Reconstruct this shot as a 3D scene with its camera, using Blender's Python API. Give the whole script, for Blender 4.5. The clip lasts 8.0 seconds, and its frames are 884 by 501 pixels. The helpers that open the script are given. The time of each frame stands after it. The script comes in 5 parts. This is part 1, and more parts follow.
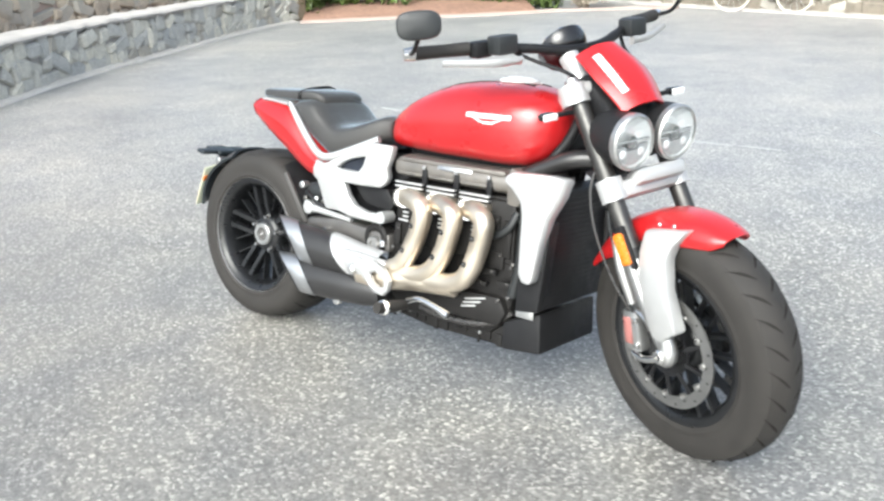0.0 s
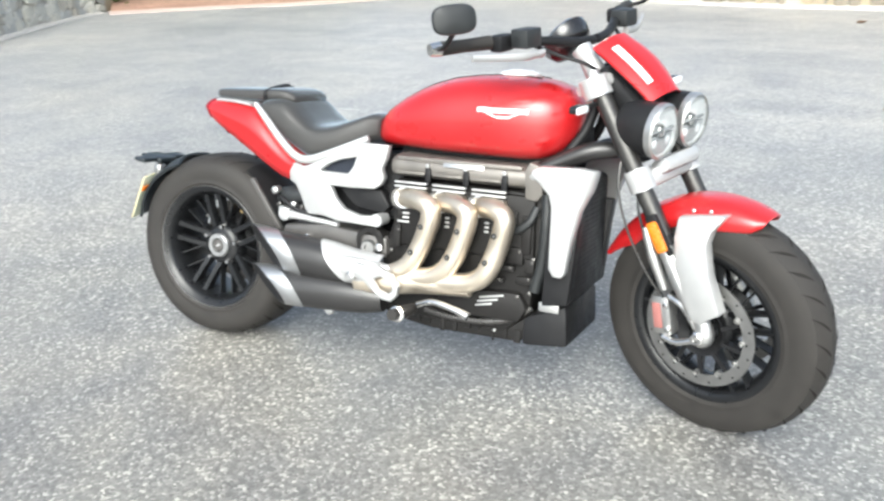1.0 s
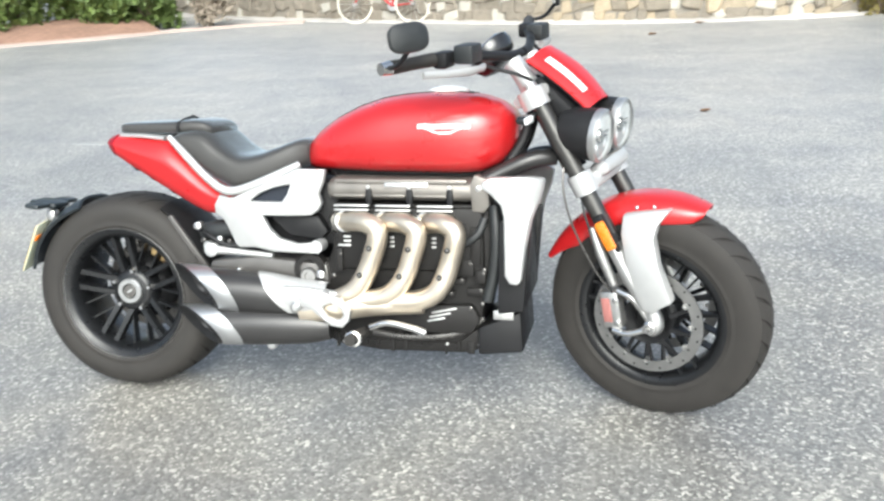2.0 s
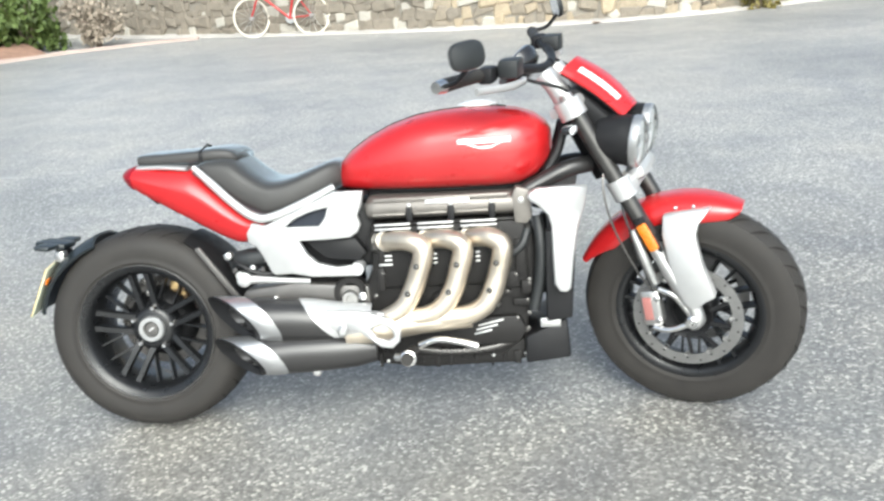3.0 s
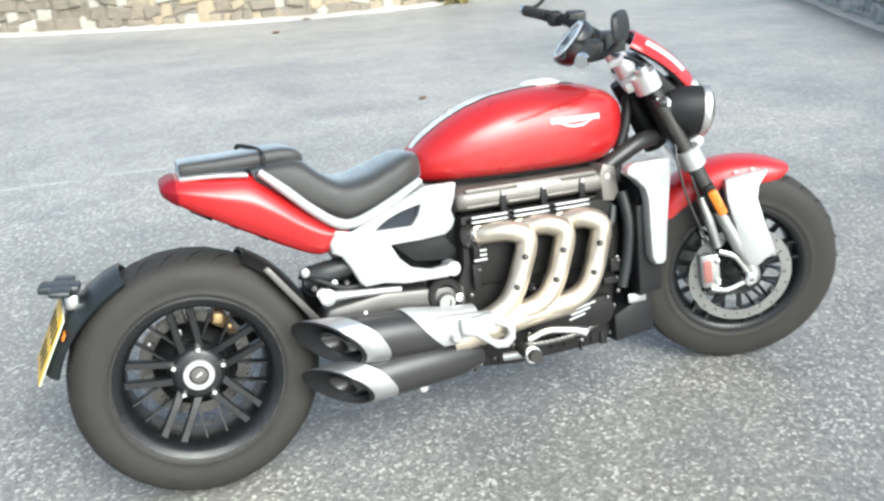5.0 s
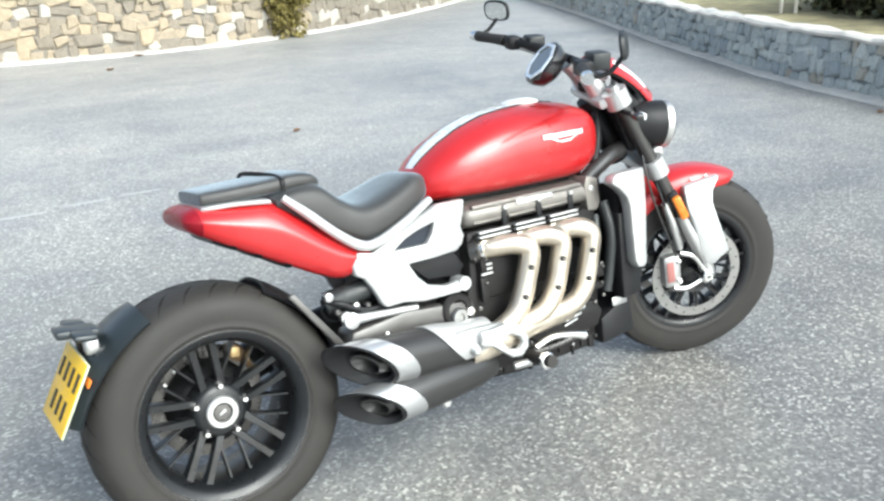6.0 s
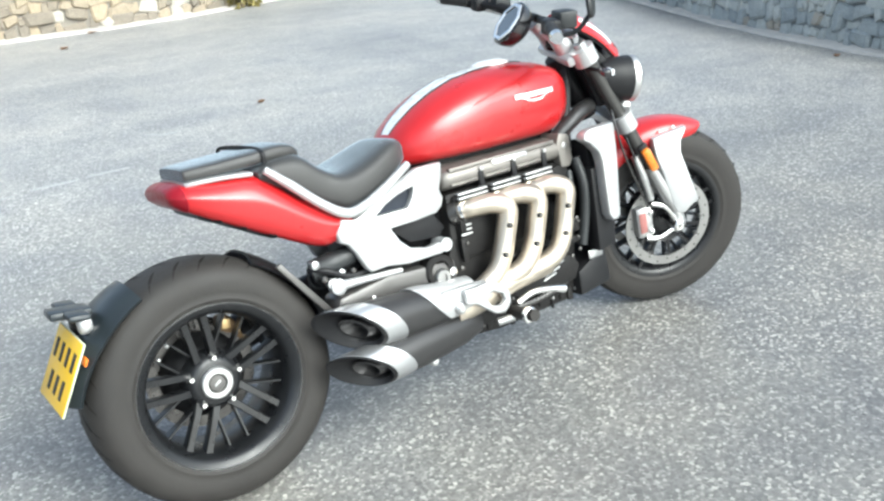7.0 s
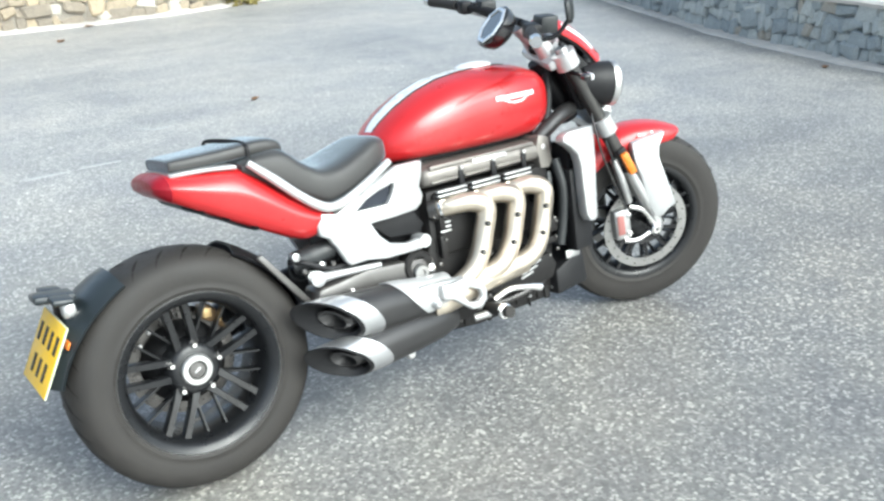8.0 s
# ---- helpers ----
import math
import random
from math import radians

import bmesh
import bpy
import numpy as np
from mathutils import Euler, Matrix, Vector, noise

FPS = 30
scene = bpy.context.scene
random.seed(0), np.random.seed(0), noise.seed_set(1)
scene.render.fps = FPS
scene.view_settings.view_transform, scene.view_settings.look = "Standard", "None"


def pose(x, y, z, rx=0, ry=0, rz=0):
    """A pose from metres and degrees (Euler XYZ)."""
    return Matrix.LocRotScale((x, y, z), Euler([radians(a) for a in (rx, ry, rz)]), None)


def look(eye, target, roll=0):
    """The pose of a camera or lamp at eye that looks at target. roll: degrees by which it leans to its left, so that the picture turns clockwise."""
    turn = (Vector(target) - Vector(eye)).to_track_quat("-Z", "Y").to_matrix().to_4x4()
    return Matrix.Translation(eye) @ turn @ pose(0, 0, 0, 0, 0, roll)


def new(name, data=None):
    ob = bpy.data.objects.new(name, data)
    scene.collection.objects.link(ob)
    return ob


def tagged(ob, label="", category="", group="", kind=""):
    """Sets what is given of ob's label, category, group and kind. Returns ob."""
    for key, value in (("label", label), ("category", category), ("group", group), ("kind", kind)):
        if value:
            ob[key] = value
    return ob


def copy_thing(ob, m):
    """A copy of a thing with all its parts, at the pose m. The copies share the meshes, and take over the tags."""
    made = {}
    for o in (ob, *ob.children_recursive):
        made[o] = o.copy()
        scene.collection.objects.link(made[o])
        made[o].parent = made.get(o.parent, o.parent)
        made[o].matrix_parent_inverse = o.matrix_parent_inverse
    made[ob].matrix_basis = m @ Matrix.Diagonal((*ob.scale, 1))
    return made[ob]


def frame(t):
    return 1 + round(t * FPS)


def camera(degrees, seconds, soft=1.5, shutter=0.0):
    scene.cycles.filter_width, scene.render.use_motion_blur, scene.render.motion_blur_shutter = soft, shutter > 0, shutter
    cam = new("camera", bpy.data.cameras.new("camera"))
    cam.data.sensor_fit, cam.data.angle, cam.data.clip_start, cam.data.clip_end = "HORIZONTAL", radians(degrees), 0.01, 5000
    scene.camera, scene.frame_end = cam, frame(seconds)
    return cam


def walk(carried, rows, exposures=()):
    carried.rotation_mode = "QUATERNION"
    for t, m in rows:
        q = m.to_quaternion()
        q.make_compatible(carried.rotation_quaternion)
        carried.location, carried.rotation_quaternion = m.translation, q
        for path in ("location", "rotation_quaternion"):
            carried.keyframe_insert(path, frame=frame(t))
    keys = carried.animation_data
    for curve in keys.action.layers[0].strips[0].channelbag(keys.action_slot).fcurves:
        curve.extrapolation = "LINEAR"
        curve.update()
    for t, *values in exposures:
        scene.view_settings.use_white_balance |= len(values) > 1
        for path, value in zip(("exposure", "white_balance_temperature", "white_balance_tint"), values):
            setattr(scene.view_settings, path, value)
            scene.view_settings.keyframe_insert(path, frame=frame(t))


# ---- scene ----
# ---------------------------------------------------------------- camera and walk
cam = camera(54.35, 8.0, soft=2.5, shutter=0.3)
PATH = [
    (0, (2.5254, -2.0448, 1.3672), (1.3258, -0.5961, 0.6873), -2.62),
    (0.5, (2.2147, -2.1590, 1.4003), (1.1290, -0.6351, 0.6939), -5.81),
    (1, (1.9745, -2.2981, 1.3971), (1.1546, -0.6225, 0.6757), -1.93),
    (1.5, (1.7563, -2.4352, 1.4042), (1.1595, -0.6622, 0.6969), -3.56),
    (1.7, (1.6905, -2.4218, 1.4047), (1.1620, -0.6268, 0.6985), -3.00),
    (2.8, (1.2623, -2.5064, 1.3443), (1.0996, -0.6131, 0.7208), -4.61),
    (3, (1.1528, -2.5008, 1.4468), (0.9947, -0.6287, 0.7612), -4.41),
    (3.5, (0.8997, -2.4456, 1.4100), (0.8152, -0.5818, 0.7018), -2.57),
    (4, (0.5941, -2.3170, 1.3569), (0.7006, -0.4503, 0.6470), -3.11),
    (4.5, (0.2446, -2.2339, 1.4010), (0.6911, -0.4306, 0.6604), -2.16),
    (4.7, (0.1175, -2.1950, 1.4426), (0.6164, -0.4037, 0.7062), -1.89),
    (5.8, (-0.4278, -2.0418, 1.3930), (0.5510, -0.4458, 0.6896), -3.68),
    (6, (-0.5305, -1.9862, 1.4302), (0.4671, -0.3897, 0.7549), -2.16),
    (6.5, (-0.5872, -1.9939, 1.4431), (0.4270, -0.4247, 0.7295), -3.56),
    (7, (-0.5878, -2.0097, 1.4472), (0.4498, -0.4770, 0.6895), -4.50),
    (7.5, (-0.6013, -2.0187, 1.4300), (0.4250, -0.4674, 0.6951), -4.97),
    (8, (-0.5883, -2.0871, 1.4509), (0.4619, -0.5608, 0.6974), -3.02),
]
EXPOSURES = [(0, 1.24, 6090, 3), (3.5, 1.02, 6040, 1), (6, 1.15, 5930, 0), (8, 1.18, 5850, -1)]
walk(cam, [(t, look(eye, target, roll)) for t, eye, target, roll in PATH], EXPOSURES)

# ---------------------------------------------------------------- world and light
SUN_ELEVATION, SUN_AZIMUTH = 40.0, -76.0  # degrees; azimuth from +x towards +y
world = bpy.data.worlds.new("sky")
scene.world = world
world.use_nodes = True
sky = world.node_tree.nodes.new("ShaderNodeTexSky")
sky.sky_type = "NISHITA"
sky.sun_disc = False
sky.sun_elevation = radians(SUN_ELEVATION)
sky.sun_rotation = radians(90 - SUN_AZIMUTH)
sky.air_density, sky.dust_density, sky.ozone_density = 0.7, 5.0, 0.4
world.node_tree.nodes["Background"].inputs["Strength"].default_value = 0.15
haze = world.node_tree.nodes.new("ShaderNodeHueSaturation")
haze.inputs["Saturation"].default_value = 0.6
world.node_tree.links.new(sky.outputs[0], haze.inputs["Color"])
world.node_tree.links.new(haze.outputs[0], world.node_tree.nodes["Background"].inputs["Color"])
sun = new("sun", bpy.data.lights.new("sun", "SUN"))
sun.data.energy, sun.data.angle, sun.data.color = 1.1, radians(48), (1.0, 0.965, 0.92)
sun_way = Vector((math.cos(radians(SUN_AZIMUTH)) * math.cos(radians(SUN_ELEVATION)), math.sin(radians(SUN_AZIMUTH)) * math.cos(radians(SUN_ELEVATION)), math.sin(radians(SUN_ELEVATION))))
sun.matrix_basis = look(sun_way * 30, (0, 0, 0))


# ---------------------------------------------------------------- materials
def shader(name, colour, rough=0.5, metal=0.0, coat=0.0, spread=0.06, grain=40.0, bump=0.0, bump_scale=200.0, wear=0.08, per_piece=0.0, spec=0.5):
    """A principled material with colour variation at two scales, uneven gloss and fine relief."""
    m = bpy.data.materials.new(name)
    m.use_nodes = True
    nt = m.node_tree
    b = nt.nodes["Principled BSDF"]
    b.inputs["Metallic"].default_value = metal
    b.inputs["Coat Weight"].default_value = coat
    b.inputs["Coat Roughness"].default_value = 0.08
    b.inputs["Specular IOR Level"].default_value = spec
    co = nt.nodes.new("ShaderNodeTexCoord")
    big, small = nt.nodes.new("ShaderNodeTexNoise"), nt.nodes.new("ShaderNodeTexNoise")
    for n, sc in ((big, grain / 8), (small, grain)):
        n.inputs["Scale"].default_value = sc
        n.inputs["Detail"].default_value = 4
        nt.links.new(co.outputs["Object"], n.inputs["Vector"])
    add = nt.nodes.new("ShaderNodeMath")
    add.operation = "ADD"
    nt.links.new(big.outputs["Fac"], add.inputs[0])
    nt.links.new(small.outputs["Fac"], add.inputs[1])
    val = nt.nodes.new("ShaderNodeMapRange")
    val.inputs["From Min"].default_value, val.inputs["From Max"].default_value = 0.6, 1.4
    val.inputs["To Min"].default_value, val.inputs["To Max"].default_value = 1 - spread, 1 + spread
    nt.links.new(add.outputs[0], val.inputs["Value"])
    hsv = nt.nodes.new("ShaderNodeHueSaturation")
    hsv.inputs["Color"].default_value = (*colour, 1)
    last = val.outputs[0]
    if per_piece:
        info = nt.nodes.new("ShaderNodeObjectInfo")
        rng = nt.nodes.new("ShaderNodeMapRange")
        rng.inputs["To Min"].default_value, rng.inputs["To Max"].default_value = 1 - per_piece, 1 + per_piece
        nt.links.new(info.outputs["Random"], rng.inputs["Value"])
        mul = nt.nodes.new("ShaderNodeMath")
        mul.operation = "MULTIPLY"
        nt.links.new(last, mul.inputs[0])
        nt.links.new(rng.outputs[0], mul.inputs[1])
        last = mul.outputs[0]
    nt.links.new(last, hsv.inputs["Value"])
    nt.links.new(hsv.outputs[0], b.inputs["Base Color"])
    rr = nt.nodes.new("ShaderNodeMapRange")
    rr.inputs["From Min"].default_value, rr.inputs["From Max"].default_value = 0.3, 0.7
    rr.inputs["To Min"].default_value, rr.inputs["To Max"].default_value = max(0.02, rough - wear), min(1, rough + wear)
    nt.links.new(small.outputs["Fac"], rr.inputs["Value"])
    nt.links.new(rr.outputs[0], b.inputs["Roughness"])
    if bump:
        bn, bp = nt.nodes.new("ShaderNodeTexNoise"), nt.nodes.new("ShaderNodeBump")
        bn.inputs["Scale"].default_value, bn.inputs["Detail"].default_value = bump_scale, 3
        nt.links.new(co.outputs["Object"], bn.inputs["Vector"])
        bp.inputs["Strength"].default_value, bp.inputs["Distance"].default_value = bump, 0.004
        nt.links.new(bn.outputs["Fac"], bp.inputs["Height"])
        nt.links.new(bp.outputs[0], b.inputs["Normal"])
    return m


RED = shader("red_lacquer", (0.47, 0.013, 0.016), 0.33, 0.10, 0.6, 0.04, 12)
SILVER = shader("silver_paint", (0.53, 0.53, 0.525), 0.36, 0.45, 0.4, 0.05, 30)
WHITE = shader("white_stripe_paint", (0.78, 0.78, 0.77), 0.3, 0.0, 0.8, 0.03, 30)
RIMB = shader("black_wheel_paint", (0.010, 0.0105, 0.0115), 0.32, 0.0, 0.12, 0.2, 30, spec=0.42)
FORKM = shader("dark_anodised_fork_alloy", (0.13, 0.125, 0.12), 0.30, 0.8, 0, 0.12, 40)
FORKS = shader("silver_grey_fork_alloy", (0.085, 0.083, 0.080), 0.38, 0.75, 0, 0.10, 40)
BEZEL = shader("grey_lamp_bezel", (0.36, 0.37, 0.38), 0.38, 0.0, 0.0, 0.15, 60)
INFILL = shader("dark_navy_plastic", (0.018, 0.022, 0.032), 0.5, 0.0, 0, 0.15, 40, 0.1, 500, spec=0.3)
MUFF = shader("dark_grey_muffler_coating", (0.035, 0.034, 0.034), 0.32, 0.3, 0.2, 0.06, 24, wear=0.03)
GUARD = shader("smooth_blue_black_plastic", (0.016, 0.021, 0.024), 0.36, 0.0, 0.1, 0.16, 20, 0.05, 500)
HEADM = shader("brown_grey_cam_cover_metal", (0.215, 0.20, 0.182), 0.46, 0.55, 0.0, 0.18, 25, 0.12, 400)
CHROME = shader("polished_metal", (0.78, 0.77, 0.75), 0.14, 1.0, 0, 0.05, 50)
ALLOY = shader("cast_alloy", (0.55, 0.55, 0.54), 0.38, 0.9, 0, 0.1, 60, 0.1, 300)
STEEL = shader("heat_tinted_steel", (0.66, 0.585, 0.48), 0.40, 0.9, 0, 0.20, 16, 0.10, 220)
BRUSHED = shader("brushed_muffler_steel", (0.54, 0.545, 0.55), 0.36, 0.9, 0, 0.04, 60, wear=0.03)
BLACK = shader("satin_black_metal", (0.014, 0.014, 0.015), 0.45, 0.0, 0.0, 0.2, 30, 0.08, 300, spec=0.25)
GLOSSB = shader("gloss_black_paint", (0.012, 0.012, 0.013), 0.22, 0.0, 0.6, 0.15, 30)
ENGINE = shader("dark_grey_crinkle_engine_paint", (0.017, 0.016, 0.0155), 0.48, 0.1, 0.0, 0.22, 40, 0.2, 500, spec=0.25)
COVER = shader("grey_cam_cover_paint", (0.105, 0.10, 0.095), 0.38, 0.3, 0.2, 0.14, 30, 0.1, 400)
PLASTIC = shader("grey_black_plastic", (0.022, 0.024, 0.025), 0.45, 0.0, 0, 0.16, 40, 0.15, 600)
RUBBER = shader("tyre_rubber", (0.029, 0.0265, 0.0240), 0.66, 0.0, 0, 0.30, 30, 0.2, 260, spec=0.42)
GROOVE = shader("tyre_groove_rubber", (0.0225, 0.021, 0.0195), 0.8, 0.0, 0, 0.2, 34, spec=0.1)
VINYL = shader("black_seat_vinyl", (0.040, 0.0385, 0.037), 0.52, 0.0, 0.0, 0.14, 30, 0.18, 700, spec=0.55)
# the blue tint paints a sky reflection into the sheen of the seat tops
for key, value in (("Sheen Weight", 0.7), ("Sheen Roughness", 0.32), ("Sheen Tint", (0.72, 0.87, 1.0, 1))):
    VINYL.node_tree.nodes["Principled BSDF"].inputs[key].default_value = value
DISC = shader("brake_disc_steel", (0.34, 0.335, 0.325), 0.48, 0.95, 0, 0.14, 60)
AMBER = shader("amber_reflector_plastic", (0.75, 0.20, 0.01), 0.25, 0.0, 0.6, 0.1, 120, 0.3, 500)
LAMPRED = shader("dark_red_lamp_plastic", (0.22, 0.006, 0.014), 0.36, 0.0, 0.08, 0.1, 60, spec=0.3)
REFLECTOR = shader("lamp_reflector_metal", (0.93, 0.94, 0.95), 0.22, 0.2, 0.3, 0.0, 20, wear=0.0)
CALRED = shader("red_caliper_badge", (0.36, 0.15, 0.135), 0.4, 0.0, 0, 0.1, 60)
YELLOW = shader("yellow_plate_plastic", (0.80, 0.50, 0.02), 0.35, 0.0, 0.2, 0.06, 40)
PALE = shader("pale_plate_back_plastic", (0.62, 0.66, 0.52), 0.5, 0.0, 0, 0.06, 40)
INK = shader("black_print", (0.02, 0.02, 0.02), 0.5)
BRONZE = shader("dark_bronze_caliper_paint", (0.12, 0.075, 0.035), 0.4, 0.4)
BRASS = shader("gold_caliper_paint", (0.50, 0.36, 0.17), 0.35, 0.5)
GLASS = bpy.data.materials.new("headlamp_glass")
GLASS.use_nodes = True
_gt = GLASS.node_tree
_gt.nodes.remove(_gt.nodes["Principled BSDF"])
_clear, _gloss, _fres, _mix = [_gt.nodes.new("ShaderNode" + k) for k in ("BsdfTransparent", "BsdfGlossy", "Fresnel", "MixShader")]
_clear.inputs["Color"].default_value = (0.93, 0.95, 0.95, 1)
_gloss.inputs["Roughness"].default_value, _fres.inputs["IOR"].default_value = 0.03, 1.45
_gt.links.new(_fres.outputs[0], _mix.inputs[0])
_gt.links.new(_clear.outputs[0], _mix.inputs[1])
_gt.links.new(_gloss.outputs[0], _mix.inputs[2])
_gt.links.new(_mix.outputs[0], _gt.nodes["Material Output"].inputs["Surface"])
MIRROR = shader("mirror_glass", (0.85, 0.86, 0.86), 0.02, 1.0, 0, 0.0, 10, wear=0.0)
SCREEN = shader("dark_display_glass", (0.02, 0.03, 0.04), 0.08, 0.0, 0.8, 0.1, 20)


def stone_shader(name, base, spread=0.35, cool=(0.9, 0.93, 1.0), warm=(1.25, 1.15, 0.95)):
    m = shader(name, base, 0.85, 0, 0, 0.28, 9, 0.8, 14, 0.08, spread)
    nt = m.node_tree
    hsv = [n for n in nt.nodes if n.bl_idname == "ShaderNodeHueSaturation"][0]
    info = nt.nodes.new("ShaderNodeObjectInfo")
    tint = nt.nodes.new("ShaderNodeValToRGB")
    tint.color_ramp.elements[0].color = (base[0] * cool[0], base[1] * cool[1], base[2] * cool[2], 1)
    tint.color_ramp.elements[1].color = (base[0] * warm[0], base[1] * warm[1], base[2] * warm[2], 1)
    nt.links.new(info.outputs["Random"], tint.inputs[0])
    nt.links.new(tint.outputs[0], hsv.inputs["Color"])
    return m


STONE_WARM = stone_shader("pale_buff_limestone", (0.262, 0.228, 0.182), 0.18, (0.90, 0.91, 0.93), (1.20, 1.13, 0.98))
STONE_SLATE = stone_shader("blue_grey_fieldstone", (0.40, 0.430, 0.430), 0.18, (0.90, 0.94, 0.98), (1.08, 1.05, 1.0))
STONE_GREY = stone_shader("grey_fieldstone", (0.50, 0.495, 0.465), 0.16, (0.92, 0.94, 0.98), (1.12, 1.08, 0.98))
STONE_PALE = stone_shader("pale_beige_limestone", (0.42, 0.375, 0.31), 0.14, (0.95, 0.94, 0.94), (1.10, 1.06, 1.0))
STONE_WHITE = shader("white_limestone", (0.40, 0.375, 0.325), 0.85, 0, 0, 0.15, 9, 0.6, 14)
MORTAR = shader("earth_and_shadowed_mortar", (0.27, 0.26, 0.245), 0.95, 0, 0, 0.3, 6, 0.6, 30)
MORTAR_BUFF = shader("buff_lime_mortar", (0.22, 0.20, 0.168), 0.95, 0, 0, 0.25, 6, 0.6, 30)
MORTAR_GREY = shader("grey_lime_mortar", (0.25, 0.27, 0.275), 0.95, 0, 0, 0.25, 6, 0.6, 30)
COPING = shader("pale_cream_mortar_coping", (0.62, 0.59, 0.54), 0.9, 0, 0, 0.14, 6, 0.6, 40)
CONCRETE = shader("pale_concrete_kerb", (0.42, 0.40, 0.375), 0.9, 0, 0, 0.18, 5, 0.4, 60)
KERBM = shader("pale_kerb_concrete", (0.43, 0.405, 0.375), 0.9, 0, 0, 0.2, 5, 0.4, 60)
RENDERED = shader("pink_beige_render", (0.40, 0.32, 0.28), 0.9, 0, 0, 0.12, 2, 0.3, 50)
SOIL = shader("red_brown_soil_and_litter", (0.29, 0.175, 0.125), 0.95, 0, 0, 0.35, 12, 0.8, 30)
LEAFG = shader("green_leaves", (0.10, 0.145, 0.035), 0.55, 0, 0, 0.35, 4, per_piece=0.2)
LEAFY = shader("olive_yellow_leaves", (0.17, 0.14, 0.035), 0.6, 0, 0, 0.35, 4, per_piece=0.2)
LEAFD = shader("dry_brown_leaf", (0.16, 0.09, 0.05), 0.8, 0, 0, 0.3, 60)
DRYLEAF = shader("dry_pale_twigs", (0.34, 0.29, 0.23), 0.85, 0, 0, 0.3, 6)
BARK = shader("grey_bark", (0.14, 0.11, 0.085), 0.9, 0, 0, 0.3, 20, 0.8, 60)
GRASS = shader("dry_yellow_grass", (0.31, 0.27, 0.15), 0.9, 0, 0, 0.55, 5, 0.8, 60)
LEAFO = shader("dull_olive_leaves", (0.095, 0.10, 0.045), 0.6, 0, 0, 0.4, 4, per_piece=0.2)
GALV = shader("weathered_post_paint", (0.62, 0.58, 0.5), 0.7, 0, 0, 0.15, 20)
ROADWHITE = shader("worn_white_road_paint", (0.36, 0.37, 0.37), 0.7, 0, 0, 0.2, 60, 0.3, 200)

ASPHALT = bpy.data.materials.new("worn_grey_asphalt")
ASPHALT.use_nodes = True


def asphalt(m):
    nt = m.node_tree
    b = nt.nodes["Principled BSDF"]
    co = nt.nodes.new("ShaderNodeTexCoord")

    def tex(kind, scale, detail=3):
        n = nt.nodes.new(kind)
        n.inputs["Scale"].default_value = scale
        if kind == "ShaderNodeTexNoise":
            n.inputs["Detail"].default_value = detail
        nt.links.new(co.outputs["Object"], n.inputs["Vector"])
        return n

    def ramp(src, stops):
        r = nt.nodes.new("ShaderNodeValToRGB")
        r.color_ramp.elements[0].position, r.color_ramp.elements[1].position = stops[0][0], stops[-1][0]
        r.color_ramp.elements[0].color, r.color_ramp.elements[1].color = stops[0][1], stops[-1][1]
        for p, c in stops[1:-1]:
            r.color_ramp.elements.new(p).color = c
        nt.links.new(src, r.inputs[0])
        return r.outputs[0]

    def mix(kind, fac, a, c):
        n = nt.nodes.new("ShaderNodeMix")
        n.data_type, n.blend_type = "RGBA", kind
        n.inputs[0].default_value = fac
        nt.links.new(a, n.inputs[6])
        nt.links.new(c, n.inputs[7])
        return n.outputs[2]

    stones = tex("ShaderNodeTexVoronoi", 104)
    sep = nt.nodes.new("ShaderNodeSeparateColor")
    nt.links.new(stones.outputs["Color"], sep.inputs[0])
    chips = ramp(sep.outputs[0], [(0.0, (0.132, 0.130, 0.125, 1)), (0.55, (0.212, 0.208, 0.202, 1)), (0.80, (0.285, 0.278, 0.268, 1)), (0.92, (0.42, 0.41, 0.39, 1)), (1.0, (0.57, 0.555, 0.53, 1))])
    patches = ramp(tex("ShaderNodeTexNoise", 0.55, 5).outputs["Fac"], [(0.3, (0.74, 0.75, 0.77, 1)), (0.5, (1, 1, 1, 1)), (0.72, (1.16, 1.13, 1.08, 1))])
    stains = ramp(tex("ShaderNodeTexNoise", 2.6, 6).outputs["Fac"], [(0.32, (0.82, 0.82, 0.84, 1)), (0.6, (1.06, 1.05, 1.02, 1))])
    fine = ramp(tex("ShaderNodeTexNoise", 320, 2).outputs["Fac"], [(0.3, (0.8, 0.8, 0.8, 1)), (0.7, (1.16, 1.16, 1.155, 1))])
    # long faint tyre tracks and dust streaks
    turn = nt.nodes.new("ShaderNodeMapping")
    turn.inputs["Rotation"].default_value = (0, 0, radians(34))
    turn.inputs["Scale"].default_value = (0.16, 1.5, 1)
    nt.links.new(co.outputs["Object"], turn.inputs["Vector"])
    track = tex("ShaderNodeTexNoise", 1.0, 5)
    nt.links.new(turn.outputs[0], track.inputs["Vector"])
    tracks = ramp(track.outputs["Fac"], [(0.36, (0.92, 0.925, 0.935, 1)), (0.5, (1, 1, 1, 1)), (0.64, (1.07, 1.065, 1.06, 1))])
    c = mix("MULTIPLY", 1, mix("MULTIPLY", 1, mix("MULTIPLY", 1, mix("MULTIPLY", 1, chips, patches), stains), fine), tracks)
    # paints light into the asphalt colour: darker round the bike, brighter farther out
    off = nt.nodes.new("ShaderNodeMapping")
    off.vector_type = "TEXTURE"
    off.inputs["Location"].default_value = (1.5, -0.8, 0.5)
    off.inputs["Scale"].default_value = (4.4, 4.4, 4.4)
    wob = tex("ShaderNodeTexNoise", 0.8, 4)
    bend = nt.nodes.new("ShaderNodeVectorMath")
